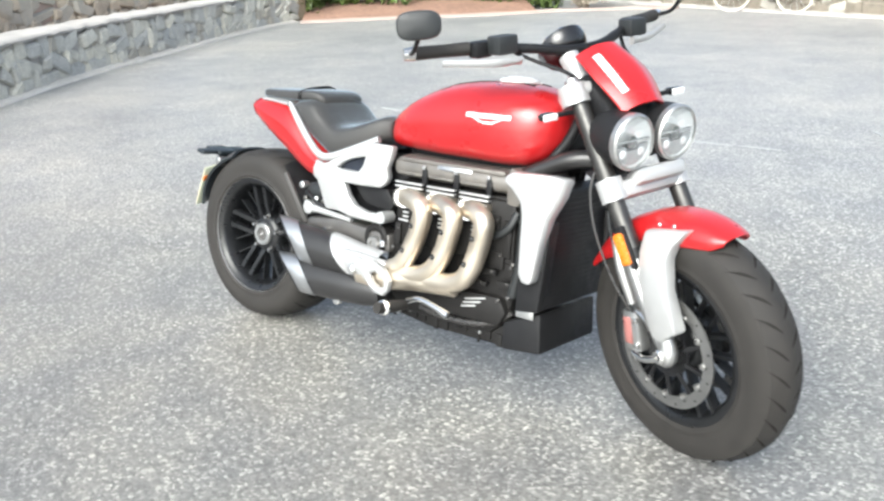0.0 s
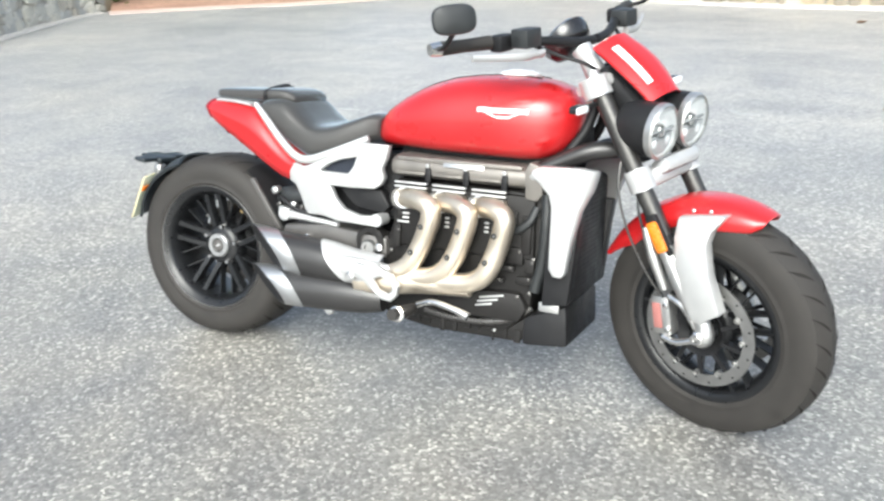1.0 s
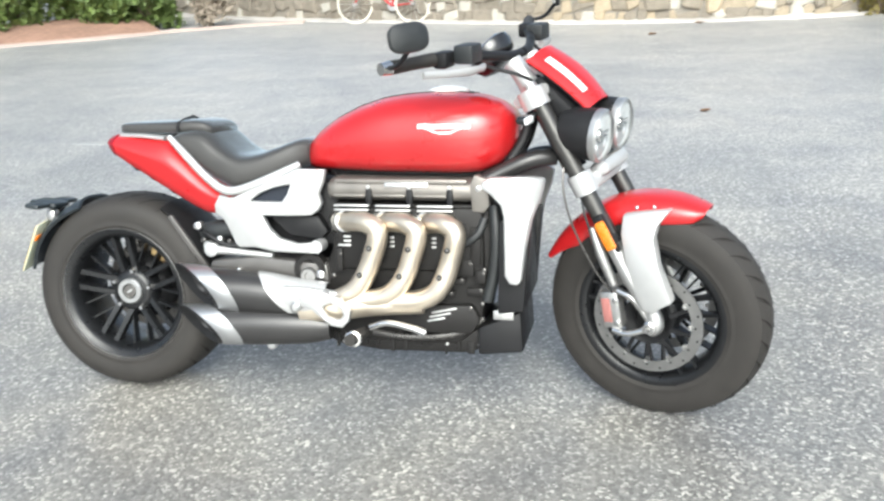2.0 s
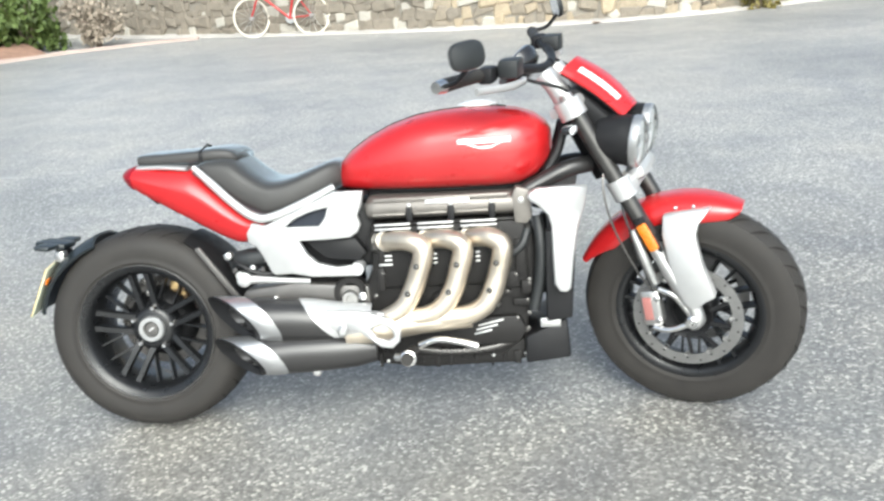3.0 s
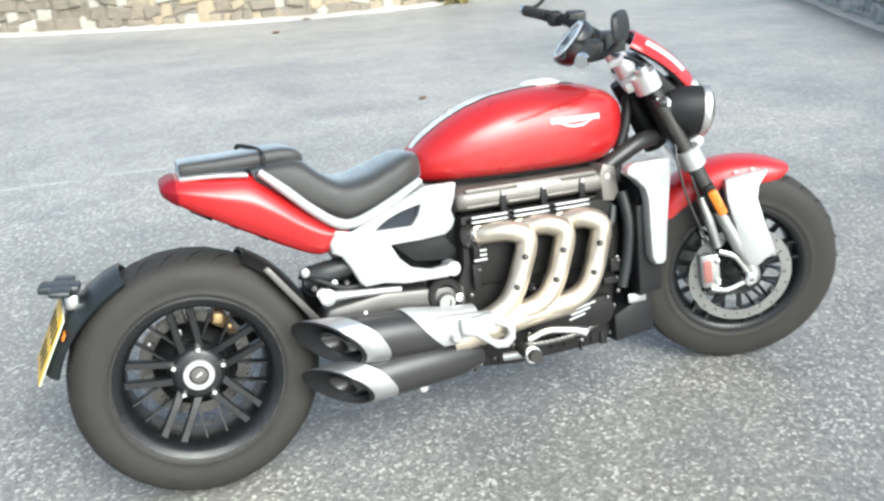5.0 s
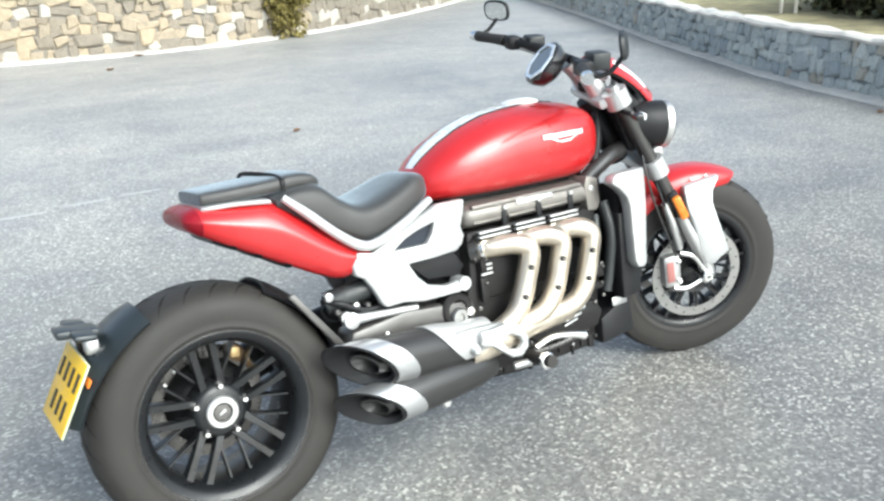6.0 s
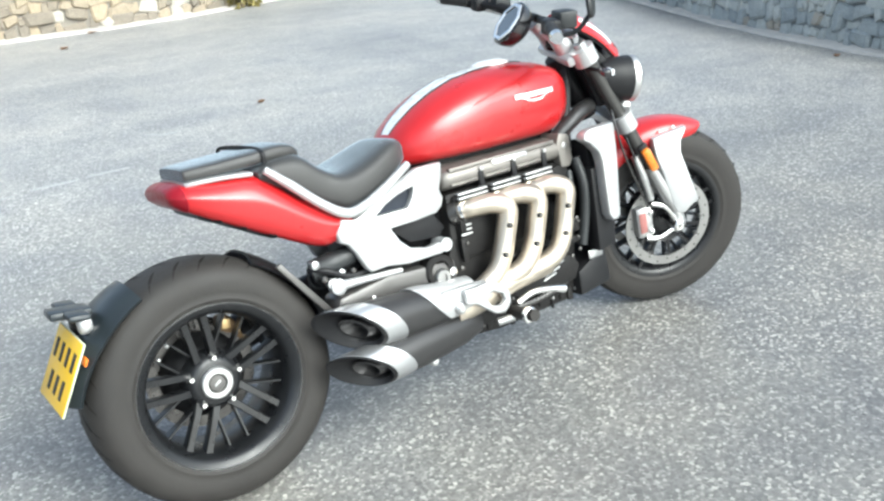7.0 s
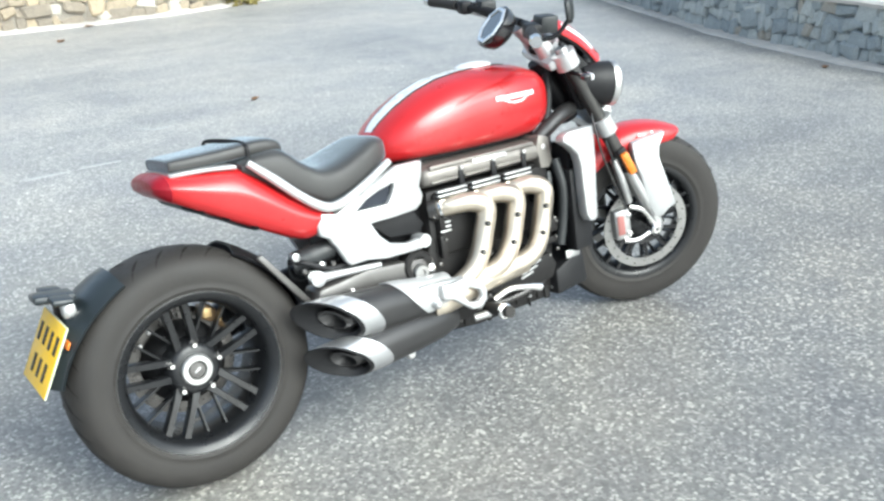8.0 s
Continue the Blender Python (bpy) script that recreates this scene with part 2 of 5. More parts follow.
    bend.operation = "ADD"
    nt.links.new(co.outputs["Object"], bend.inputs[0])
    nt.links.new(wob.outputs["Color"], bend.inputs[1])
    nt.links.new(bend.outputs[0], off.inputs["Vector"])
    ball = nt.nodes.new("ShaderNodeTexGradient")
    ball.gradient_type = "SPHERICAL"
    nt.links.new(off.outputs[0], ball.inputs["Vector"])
    far_light_tint = ramp(ball.outputs["Fac"], [(0.0, (0.98, 1.0, 1.02, 1)), (0.45, (0.81, 0.815, 0.81, 1)), (0.8, (0.76, 0.765, 0.76, 1))])
    c = mix("MULTIPLY", 1, c, far_light_tint)
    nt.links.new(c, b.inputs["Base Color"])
    b.inputs["Roughness"].default_value = 0.46
    b.inputs["Diffuse Roughness"].default_value = 0.7
    b.inputs["IOR"].default_value = 1.62
    b.inputs["Specular IOR Level"].default_value = 1.0
    bp = nt.nodes.new("ShaderNodeBump")
    bp.inputs["Strength"].default_value, bp.inputs["Distance"].default_value = 0.35, 0.004
    nt.links.new(stones.outputs["Distance"], bp.inputs["Height"])
    bp.invert = True
    nt.links.new(bp.outputs[0], b.inputs["Normal"])


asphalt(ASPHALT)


# ---------------------------------------------------------------- building helpers
def part(name, bm, material, parent=None, label="", m=None, sharp=38, smooth=True):
    """Links a bmesh as one mesh object."""
    me = bpy.data.meshes.new(name)
    bmesh.ops.recalc_face_normals(bm, faces=bm.faces[:])
    bm.to_mesh(me)
    bm.free()
    me.materials.append(material)
    if smooth:
        me.shade_smooth()
        me.set_sharp_from_angle(angle=radians(sharp))
    ob = new(name, me)
    ob.parent = parent
    if m is not None:
        ob.matrix_basis = m
    if label:
        ob["label"] = label
    return ob


def again(ob, m, parent=None):
    """Another object on the same mesh."""
    o = new(ob.name.split(".")[0], ob.data)
    o.parent = parent or ob.parent
    o.matrix_basis = m
    return o


def root(name, m, label, category, group=""):
    o = new(name)
    o.empty_display_size = 0.1
    o.matrix_basis = m
    return tagged(o, label, category, group)


def skin(bm, rings, closed=True, caps=True):
    """Joins rings of points into a surface."""
    vs = [[bm.verts.new(p) for p in r] for r in rings]
    n = len(vs[0])
    for a, b in zip(vs, vs[1:]):
        for i in range(n if closed else n - 1):
            j = (i + 1) % n
            bm.faces.new((a[i], a[j], b[j], b[i]))
    if caps and closed:
        bm.faces.new(vs[0][::-1])
        bm.faces.new(vs[-1])
    return vs


def lathe(profile, segs=48, centre=(0, 0, 0), bm=None, closed=False, arc=(0, 360)):
    """Turns a profile of (y, radius) about the y axis."""
    bm = bm or bmesh.new()
    full = abs(arc[1] - arc[0]) >= 360
    angs = [radians(arc[0] + (arc[1] - arc[0]) * i / segs) for i in range(segs if full else segs + 1)]
    rings = [[(centre[0] + r * math.cos(a), centre[1] + y, centre[2] + r * math.sin(a)) for y, r in profile] for a in angs]
    if full:
        rings.append(rings[0])
    vs = []
    for k, r in enumerate(rings):
        vs.append(vs[0] if full and k == len(rings) - 1 else [bm.verts.new(p) for p in r])
    n = len(profile)
    for a, b in zip(vs, vs[1:]):
        for i in range(n if closed else n - 1):
            j = (i + 1) % n
            bm.faces.new((a[i], a[j], b[j], b[i]))
    return bm


def curve(points, steps=8):
    """A smooth line through the points."""
    p = [Vector(q) for q in points]
    p = [2 * p[0] - p[1]] + p + [2 * p[-1] - p[-2]]
    out = []
    for i in range(1, len(p) - 2):
        for k in range(steps):
            t = k / steps
            a, b, c, d = p[i - 1 : i + 3]
            out.append(0.5 * (2 * b + (c - a) * t + (2 * a - 5 * b + 4 * c - d) * t * t + (3 * b - a - 3 * c + d) * t**3))
    out.append(p[-2])
    return out


def tube(points, radius, segs=12, steps=6, bm=None, flat=1.0, smooth=True):
    """A tube along a line. radius: one number, or one for each point."""
    bm = bm or bmesh.new()
    line = curve(points, steps) if smooth and len(points) > 2 else [Vector(q) for q in points]
    rad = radius if isinstance(radius, (list, tuple)) else [radius] * len(points)
    rings, up = [], Vector((0, 1, 0.01))
    for i, q in enumerate(line):
        way = (line[min(i + 1, len(line) - 1)] - line[max(i - 1, 0)]).normalized()
        side = way.cross(up)
        side = side.normalized() if side.length > 1e-4 else Vector((1, 0, 0))
        other = side.cross(way).normalized()
        u = i / max(1, len(line) - 1) * (len(rad) - 1)
        k = min(int(u), len(rad) - 2)
        r = rad[k] + (rad[k + 1] - rad[k]) * (u - k)
        rings.append([q + r * (math.cos(t) * side + flat * math.sin(t) * other) for t in (2 * math.pi * j / segs for j in range(segs))])
    skin(bm, rings)
    return bm


def plate(outer, holes, y0, y1, bevel=0.004, bow=None):
    """A panel cut to an outline of (x, z), from y0 to y1."""
    bm = bmesh.new()
    edges = []
    for loop in [outer, *holes]:
        vs = [bm.verts.new((x, y0, z)) for x, z in loop]
        edges += [bm.edges.new((vs[i], vs[(i + 1) % len(vs)])) for i in range(len(vs))]
    bmesh.ops.triangle_fill(bm, use_beauty=True, use_dissolve=False, edges=edges)
    ext = bmesh.ops.extrude_face_region(bm, geom=bm.faces[:])
    for v in [g for g in ext["geom"] if isinstance(g, bmesh.types.BMVert)]:
        v.co.y = y1
    bmesh.ops.recalc_face_normals(bm, faces=bm.faces[:])
    if bevel:
        rim = [e for e in bm.edges if len(e.link_faces) == 2 and e.calc_face_angle(0) > 0.9]
        bmesh.ops.bevel(bm, geom=rim, offset=bevel, segments=2, affect="EDGES", profile=0.5, clamp_overlap=True)
    if bow:
        for v in bm.verts:
            v.co.y += bow(v.co.x, v.co.z)
    return bm


def block(size, centre=(0, 0, 0), bevel=0.006, m=None, bm=None, taper=None):
    """A box with rounded edges."""
    b = bmesh.new()
    bmesh.ops.create_cube(b, size=1, matrix=Matrix.Diagonal((*size, 1)))
    if taper:
        for v in b.verts:
            v.co = taper(v.co)
    if bevel:
        bmesh.ops.bevel(b, geom=b.edges[:], offset=bevel, segments=2, affect="EDGES", profile=0.5, clamp_overlap=True)
    b.transform(Matrix.Translation(centre) @ (m or Matrix()))
    if bm is None:
        return b
    me = bpy.data.meshes.new("tmp")
    b.to_mesh(me)
    b.free()
    bm.from_mesh(me)
    bpy.data.meshes.remove(me)
    return bm


def rod(a, b, r, segs=12, r2=None, bm=None):
    return tube([a, b], [r, r if r2 is None else r2], segs, bm=bm, smooth=False)


def dome(centre, way, r, depth, segs=24, rings=6):
    """A shallow bulging cap."""
    bm = bmesh.new()
    q = Vector(way).to_track_quat("Z", "Y").to_matrix().to_4x4()
    rr = [[(r * math.cos(k / rings * math.pi / 2) * math.cos(t), r * math.cos(k / rings * math.pi / 2) * math.sin(t), depth * math.sin(k / rings * math.pi / 2)) for t in (2 * math.pi * j / segs for j in range(segs))] for k in range(rings)]
    vs = skin(bm, rr, True, False)
    bm.faces.new(vs[-1])
    bm.transform(Matrix.Translation(centre) @ q)
    return bm


# ---------------------------------------------------------------- ground
def ground():
    bm = bmesh.new()
    n, half = 40, 160.0
    line = [half * (2 * i / n - 1) ** 3 for i in range(n + 1)]
    vs = [[bm.verts.new((x, y, 0)) for x in line] for y in line]
    for j in range(n):
        for i in range(n):
            bm.faces.new((vs[j][i], vs[j][i + 1], vs[j + 1][i + 1], vs[j + 1][i]))
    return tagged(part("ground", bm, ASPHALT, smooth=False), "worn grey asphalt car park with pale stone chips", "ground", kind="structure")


ground()

# ---------------------------------------------------------------- motorcycle
LEAN_ANGLE, STEER_ANGLE, RAKE = 9.5, 23.16, 27.9
bike = root("motorcycle", pose(0, -0.0533, 0.0062, -LEAN_ANGLE), "red and silver three-cylinder muscle motorcycle leaning on asphalt", "motorcycle")
PIVOT = Vector((1.815, 0, 0))
STEER = Matrix.Translation(PIVOT) @ Matrix.Rotation(radians(-STEER_ANGLE), 4, Vector((-math.sin(radians(RAKE)), 0, math.cos(radians(RAKE))))) @ Matrix.Translation(-PIVOT)


def wheel(name, m, rad, half, rim_r, hub_y, pairs, tread_flat, girth=1.0):
    """A cast wheel about the y axis: rim with tyre, hub, cap, bolts and paired spokes."""
    w = half
    lip, barrel = rim_r + 0.012, rim_r - 0.022
    prof = [(-w * 0.93, lip), (-w * 0.95, lip - 0.004), (-w * 0.90, rim_r - 0.006), (-w * 0.80, barrel + 0.006), (-w * 0.45, barrel - 0.004), (w * 0.45, barrel - 0.004), (w * 0.80, barrel + 0.006), (w * 0.93, lip), (w * 0.86, lip), (w * 0.72, barrel + 0.014), (-w * 0.72, barrel + 0.014), (-w * 0.86, lip)]
    rim = part(name, lathe(prof, 72, closed=True), RIMB, bike, "gloss black cast wheel", m)
    side = rad - rim_r
    tp = [(-w * 0.86, rim_r - 0.004), (-w * 0.93, rim_r + 0.006), (-w * 0.965, rim_r + side * 0.16), (-w * 0.985, rim_r + side * 0.18), (-w * 0.985, rim_r + side * 0.22), (-w * 0.975, rim_r + side * 0.24), (-w * 0.99, rim_r + side * 0.34), (-w, rim_r + side * 0.52), (-w * 0.96, rim_r + side * 0.70), (-w * 0.84, rim_r + side * 0.86), (-w * tread_flat, rad - 0.006), (-w * 0.25, rad - 0.0008), (0, rad)]
    tp = tp + [(-y, r) for y, r in tp[-2::-1]]
    tyre = part("tyre", lathe(tp, 96), RUBBER, rim, "worn dark grey rubber tyre")
    # tread grooves
    for s in (-1, 1):
        g = bmesh.new()
        rows = []
        for u in (0.0, 0.25, 0.5, 0.75, 1.0):
            f = 0.14 + 0.74 * u
            r = rad - 0.0008 if f < 0.25 else rad - 0.0008 - (rad - 0.0008 - rim_r - side * 0.86) * ((f - 0.25) / 0.59) ** 2.2
            wid = (0.0044 * math.sin(math.pi * min(1, u + 0.12)) + 0.0008) / rad
            rows.append([((r + 0.0006) * math.cos(a), s * w * f, (r + 0.0006) * math.sin(a)) for a in (u * 0.16 - wid, u * 0.16 + wid)])
        skin(g, rows, False, False)
        groove = part("tread_groove", g, GROOVE, rim)
        groove.matrix_basis = Matrix.Rotation(radians(7 if s > 0 else 0), 4, "Y")
        for k in range(1, 30):
            again(groove, Matrix.Rotation(radians(k * 360 / 30 + (7 if s > 0 else 0)), 4, "Y"), rim)
    hub_r = 0.066
    hub = part("hub", lathe([(hub_y + 0.085, 0.0), (hub_y + 0.085, hub_r + 0.012), (hub_y + 0.035, hub_r + 0.014), (hub_y + 0.012, hub_r), (hub_y + 0.006, hub_r - 0.012), (hub_y + 0.006, 0)], 40), RIMB, rim)
    first = None
    for k in range(pairs):
        for s in (-1, 1):
            a0 = 2 * math.pi * (k + 0.5) / pairs
            if first is None:
                bm = bmesh.new()
                x0, x1 = hub_r - 0.006, barrel + 0.010
                rings = []
                for x, yy, hw, ht in ((x0 - 0.004, hub_y + 0.034, 0.0115, 0.016), (x0 + 0.03, hub_y + 0.024, 0.0100, 0.015), ((x0 + x1) / 2, hub_y + 0.016, 0.0095, 0.014), (x1 - 0.02, hub_y + 0.010, 0.0098, 0.015), (x1, hub_y + 0.008, 0.012, 0.018)):
                    rings.append([(x, yy - ht, hw * 0.80), (x, yy - ht, -hw * 0.80), (x, yy - ht * 0.7, -hw), (x, yy + ht, -hw), (x, yy + ht, hw), (x, yy - ht * 0.7, hw)])
                skin(bm, rings)
                sp = part("spoke", bm, RIMB, rim)
                first = sp
            else:
                sp = again(first, Matrix(), rim)
            # pairs run parallel; every second pair is slimmer and set farther back
            slim, back = (0.30, 0.014) if k % 2 else (girth, 0.0)
            sp.matrix_basis = Matrix.Rotation(-a0, 4, "Y") @ Matrix.Translation((0, back, s * 0.0215)) @ Matrix.Rotation(s * radians(-1.6), 4, "Y") @ Matrix.Diagonal((1, 1, slim, 1))
    return rim, hub


# rear wheel
rear, rear_hub = wheel("rear_wheel", pose(0, 0, 0.323, 0, -7), 0.323, 0.118, 0.205, -0.066, 10, 0.62)
part("hub_cap", lathe([(-0.058, 0.043), (-0.070, 0.0425), (-0.074, 0.039), (-0.074, 0.026), (-0.066, 0.023)], 40), ALLOY, rear_hub, "polished silver hub ring")
part("hub_badge", lathe([(-0.066, 0.0225), (-0.0705, 0.020), (-0.072, 0.0)], 28), COVER, rear_hub, "grey hub badge")
part("hub_mark", block((0.020, 0.002, 0.006), (0, -0.0722, 0), 0.0008, pose(0, 0, 0, 0, -25)), SILVER, rear_hub)
bolt0 = None
for k in range(5):
    a = radians(76 + 72 * k)
    mm = Matrix.Translation((0.066 * math.cos(a), 0, 0.066 * math.sin(a)))
    if bolt0 is None:
        bolt0 = part("wheel_bolt", lathe([(-0.044, 0.0085), (-0.062, 0.0085), (-0.066, 0.006), (-0.066, 0.0)], 12), CHROME, rear_hub)
        lug0 = part("bolt_boss", lathe([(-0.02, 0.017), (-0.048, 0.014), (-0.052, 0.011), (-0.052, 0.0)], 14), GLOSSB, rear_hub)
        bolt0.matrix_basis = lug0.matrix_basis = mm
    else:
        again(bolt0, mm, rear_hub)
        again(lug0, mm, rear_hub)
part("rim_line", lathe([(-0.1110, 0.2176), (-0.1140, 0.2164), (-0.1110, 0.2152)], 72), ALLOY, rear, "thin bright rim edge")
part("brake_disc", lathe([(0.055, 0.15), (0.060, 0.15), (0.060, 0.09), (0.055, 0.09)], 48, closed=True), FORKM, rear)
part("inner_hub", lathe([(-0.02, 0.05), (0.0, 0.085), (0.03, 0.112), (0.05, 0.115), (0.05, 0.05)], 40), BLACK, rear, "black inner drive flange")
STILL = pose(0, 0, 0, 0, 16)
for x, z, sx, sz in ((-0.030, 0.148, 0.016, 0.042), (-0.062, 0.128, 0.018, 0.030), (-0.045, 0.095, 0.012, 0.020), (0.076, 0.120, 0.016, 0.020), (-0.098, 0.100, 0.012, 0.012), (-0.122, 0.066, 0.010, 0.010)):
    part("caliper_mount", block((sx, 0.014, sz), (x, 0.010, z), 0.004, pose(0, 0, 0, 0, x * 400)), FORKM if sx > 0.013 else ALLOY, rear, "dark caliper mount", STILL)
gold = part("rear_caliper", plate([(0.004, 0.172), (0.030, 0.176), (0.046, 0.160), (0.060, 0.132), (0.072, 0.110), (0.060, 0.104), (0.044, 0.122), (0.026, 0.128), (0.004, 0.138)], [], -0.016, 0.030, 0.005), BRONZE, rear, "bronze brake caliper seen through spokes", STILL @ Matrix.Translation((0.030, 0, -0.016)))
part("caliper_face", block((0.024, 0.006, 0.026), (0.022, -0.019, 0.154), 0.004), BRASS, gold, "gold caliper face")
part("caliper_pin", lathe([(0, 0.007), (-0.006, 0.006), (-0.007, 0)], 10, (0.052, -0.016, 0.132)), BRASS, gold)

# front wheel
FX, FZ = 1.7085, 0.325
front, front_hub = wheel("front_wheel", STEER @ pose(FX, -0.008, FZ), 0.3285, 0.068, 0.211, -0.046, 10, 0.45, 0.55)
for s in (-1, 1):
    disc = part("brake_disc", lathe([(s * 0.081, 0.162), (s * 0.086, 0.162), (s * 0.086, 0.129), (s * 0.081, 0.129)], 64, closed=True), DISC, front, "steel brake disc")
    car = part("disc_carrier", lathe([(s * 0.079, 0.074), (s * 0.084, 0.074), (s * 0.078, 0.062), (s * 0.060, 0.046), (s * 0.056, 0.046), (s * 0.072, 0.062)], 48, closed=True), BLACK, front)
    arm0 = None
    for k in range(10):
        mm = Matrix.Rotation(radians(36 * k + 12), 4, "Y")
        if arm0 is None:
            arm0 = part("carrier_arm", plate([(0.068, -0.012), (0.134, -0.006), (0.134, 0.006), (0.068, 0.000)], [], s * 0.079, s * 0.084, 0), BLACK, front)
            arm0.matrix_basis = mm
        else:
            again(arm0, mm, front)
    hole0 = None
    for k in range(24):
        mm = Matrix.Rotation(radians(15 * k), 4, "Y") @ Matrix.Translation((0.140 + 0.011 * (k % 2), s * 0.0866, 0))
        if hole0 is None:
            hole0 = part("disc_hole", lathe([(0, 0.0034), (s * 0.0006, 0.003), (s * 0.0006, 0)], 8), BLACK, disc)
            hole0.matrix_basis = mm
        else:
            again(hole0, mm, disc)
    dot = None
    for k in range(12):
        mm = Matrix.Rotation(radians(30 * k), 4, "Y") @ Matrix.Translation((0.127, s * 0.084, 0))
        if dot is None:
            dot = part("disc_button", lathe([(-0.006, 0.008), (0.006, 0.008), (0.007, 0.005), (0.007, 0)], 10), ALLOY, disc)
            dot.matrix_basis = mm
        else:
            again(dot, mm, disc)


# ---- fork, stays, fender
def fork_at(z, y):
    return (1.752 - (z - 0.318) * (math.tan(radians(RAKE)) + 0.022), y, z)


for s in (-1, 1):
    y = s * 0.112
    leg = part("fork_leg", rod(fork_at(0.985, y), fork_at(0.57, y), 0.0245, 20), FORKS, bike, "grey anodised fork tube", STEER)
    part("slider", rod(fork_at(0.58, y), fork_at(0.33, y), 0.0215, 18), ALLOY, leg, "bright chrome fork slider")
    part("fork_seal", rod(fork_at(0.585, y), fork_at(0.560, y), 0.0265, 20), BLACK, leg)
    part("fork_cap", rod(fork_at(0.985, y), fork_at(1.005, y), 0.02, 16), ALLOY, leg)
    lug = tube([fork_at(0.42, y), fork_at(0.36, y), (1.738, y * 1.02, 0.325), (1.722, y * 0.98, 0.305)], [0.024, 0.026, 0.027, 0.022], 16, bm=None, flat=0.9)
    foot = part("fork_foot", lug, ALLOY, leg, "silver cast fork bottom")
    part("axle_nut", lathe([(0, 0.020), (s * 0.020, 0.020), (s * 0.024, 0.015), (s * 0.024, 0.008), (s * 0.016, 0.006)], 16, (1.728, y * 1.08, 0.325)), CHROME, foot)
    if s < 0:
        stay = [(1.640, 0.644), (1.700, 0.655), (1.774, 0.666), (1.742, 0.622), (1.736, 0.588), (1.757, 0.517), (1.798, 0.415), (1.768, 0.396), (1.746, 0.372), (1.716, 0.378), (1.702, 0.40), (1.686, 0.44), (1.662, 0.524), (1.642, 0.59)]
        part("fender_stay", plate(stay, [], -0.150, -0.108, 0.008, lambda x, z: 0.055 * max(0, (z - 0.5) / 0.16) ** 1.5), SILVER, bike, "silver alloy fender stay", STEER)
        amb = block((0.030, 0.022, 0.088), (0, 0, 0), 0.008, pose(0, 0, 0, 0, -RAKE))
        amb.transform(Matrix.Translation((1.607, -0.148, 0.592)))
        part("side_reflector", amb, AMBER, leg, "amber side reflector")
        part("reflector_mount", block((0.034, 0.02, 0.12), (1.606, -0.135, 0.592), 0.006, pose(0, 0, 0, 0, -RAKE)), BLACK, leg)
        part("slider_guard", tube([fork_at(0.56, y - 0.028), fork_at(0.46, y - 0.03), fork_at(0.38, y - 0.025)], [0.014, 0.016, 0.012], 12, flat=0.5), ALLOY, leg)
        part("caliper_stay", tube([(1.560, -0.128, 0.605), (1.588, -0.134, 0.530), (1.622, -0.128, 0.440)], [0.013, 0.016, 0.013], 12), ALLOY, leg, "grey alloy stay beside the fork leg")
    else:
        part("fender_stay", plate([(1.66, 0.64), (1.765, 0.655), (1.76, 0.5), (1.78, 0.42), (1.736, 0.318), (1.712, 0.34)], [], 0.106, 0.135, 0.008, lambda x, z: -0.050 * max(0, (z - 0.48) / 0.16) ** 1.3), SILVER, bike, "silver alloy fender stay", STEER)
    cal = block((0.062, 0.048, 0.118), (1.607, s * 0.098, 0.352), 0.012, pose(0, 0, 0, 0, -8))
    cal = part("brake_caliper", cal, ALLOY, bike, "alloy radial brake caliper with red lettering panel", STEER)
    part("caliper_arm", tube([(1.63, s * 0.118, 0.418), (1.68, s * 0.124, 0.40), (1.722, s * 0.122, 0.345)], [0.010, 0.011, 0.012], 10), CHROME, cal)
    part("caliper_arm", tube([(1.615, s * 0.118, 0.290), (1.66, s * 0.124, 0.288), (1.715, s * 0.12, 0.31)], [0.010, 0.010, 0.010], 10), CHROME, cal)
    part("caliper_badge", block((0.026, 0.004, 0.074), (1.598, s * 0.1235, 0.352), 0.0015, pose(0, 0, 0, 0, -8)), CALRED, cal)
    for dz in (-0.036, 0.036):
        part("caliper_bolt", lathe([(0, 0.009), (s * 0.006, 0.009), (s * 0.008, 0.006), (s * 0.008, 0)], 10, (1.628 - dz * 0.1, s * 0.121, 0.352 + dz)), CHROME, cal)
part("front_axle", rod((1.722, -0.12, 0.332), (1.722, 0.12, 0.332), 0.012, 14), BLACK, bike, "", STEER)
part("brake_hose", tube([(1.478, -0.120, 0.790), (1.484, -0.148, 0.720), (1.512, -0.158, 0.620), (1.566, -0.150, 0.500), (1.608, -0.128, 0.420)], 0.0034, 8), FORKM, bike, "grey braided brake hose", STEER)
part("brake_hose", tube([fork_at(0.74, -0.090), (1.535, -0.130, 0.66), (1.572, -0.138, 0.56), (1.598, -0.130, 0.46), (1.614, -0.122, 0.41)], 0.0036, 8), PLASTIC, bike, "", STEER)


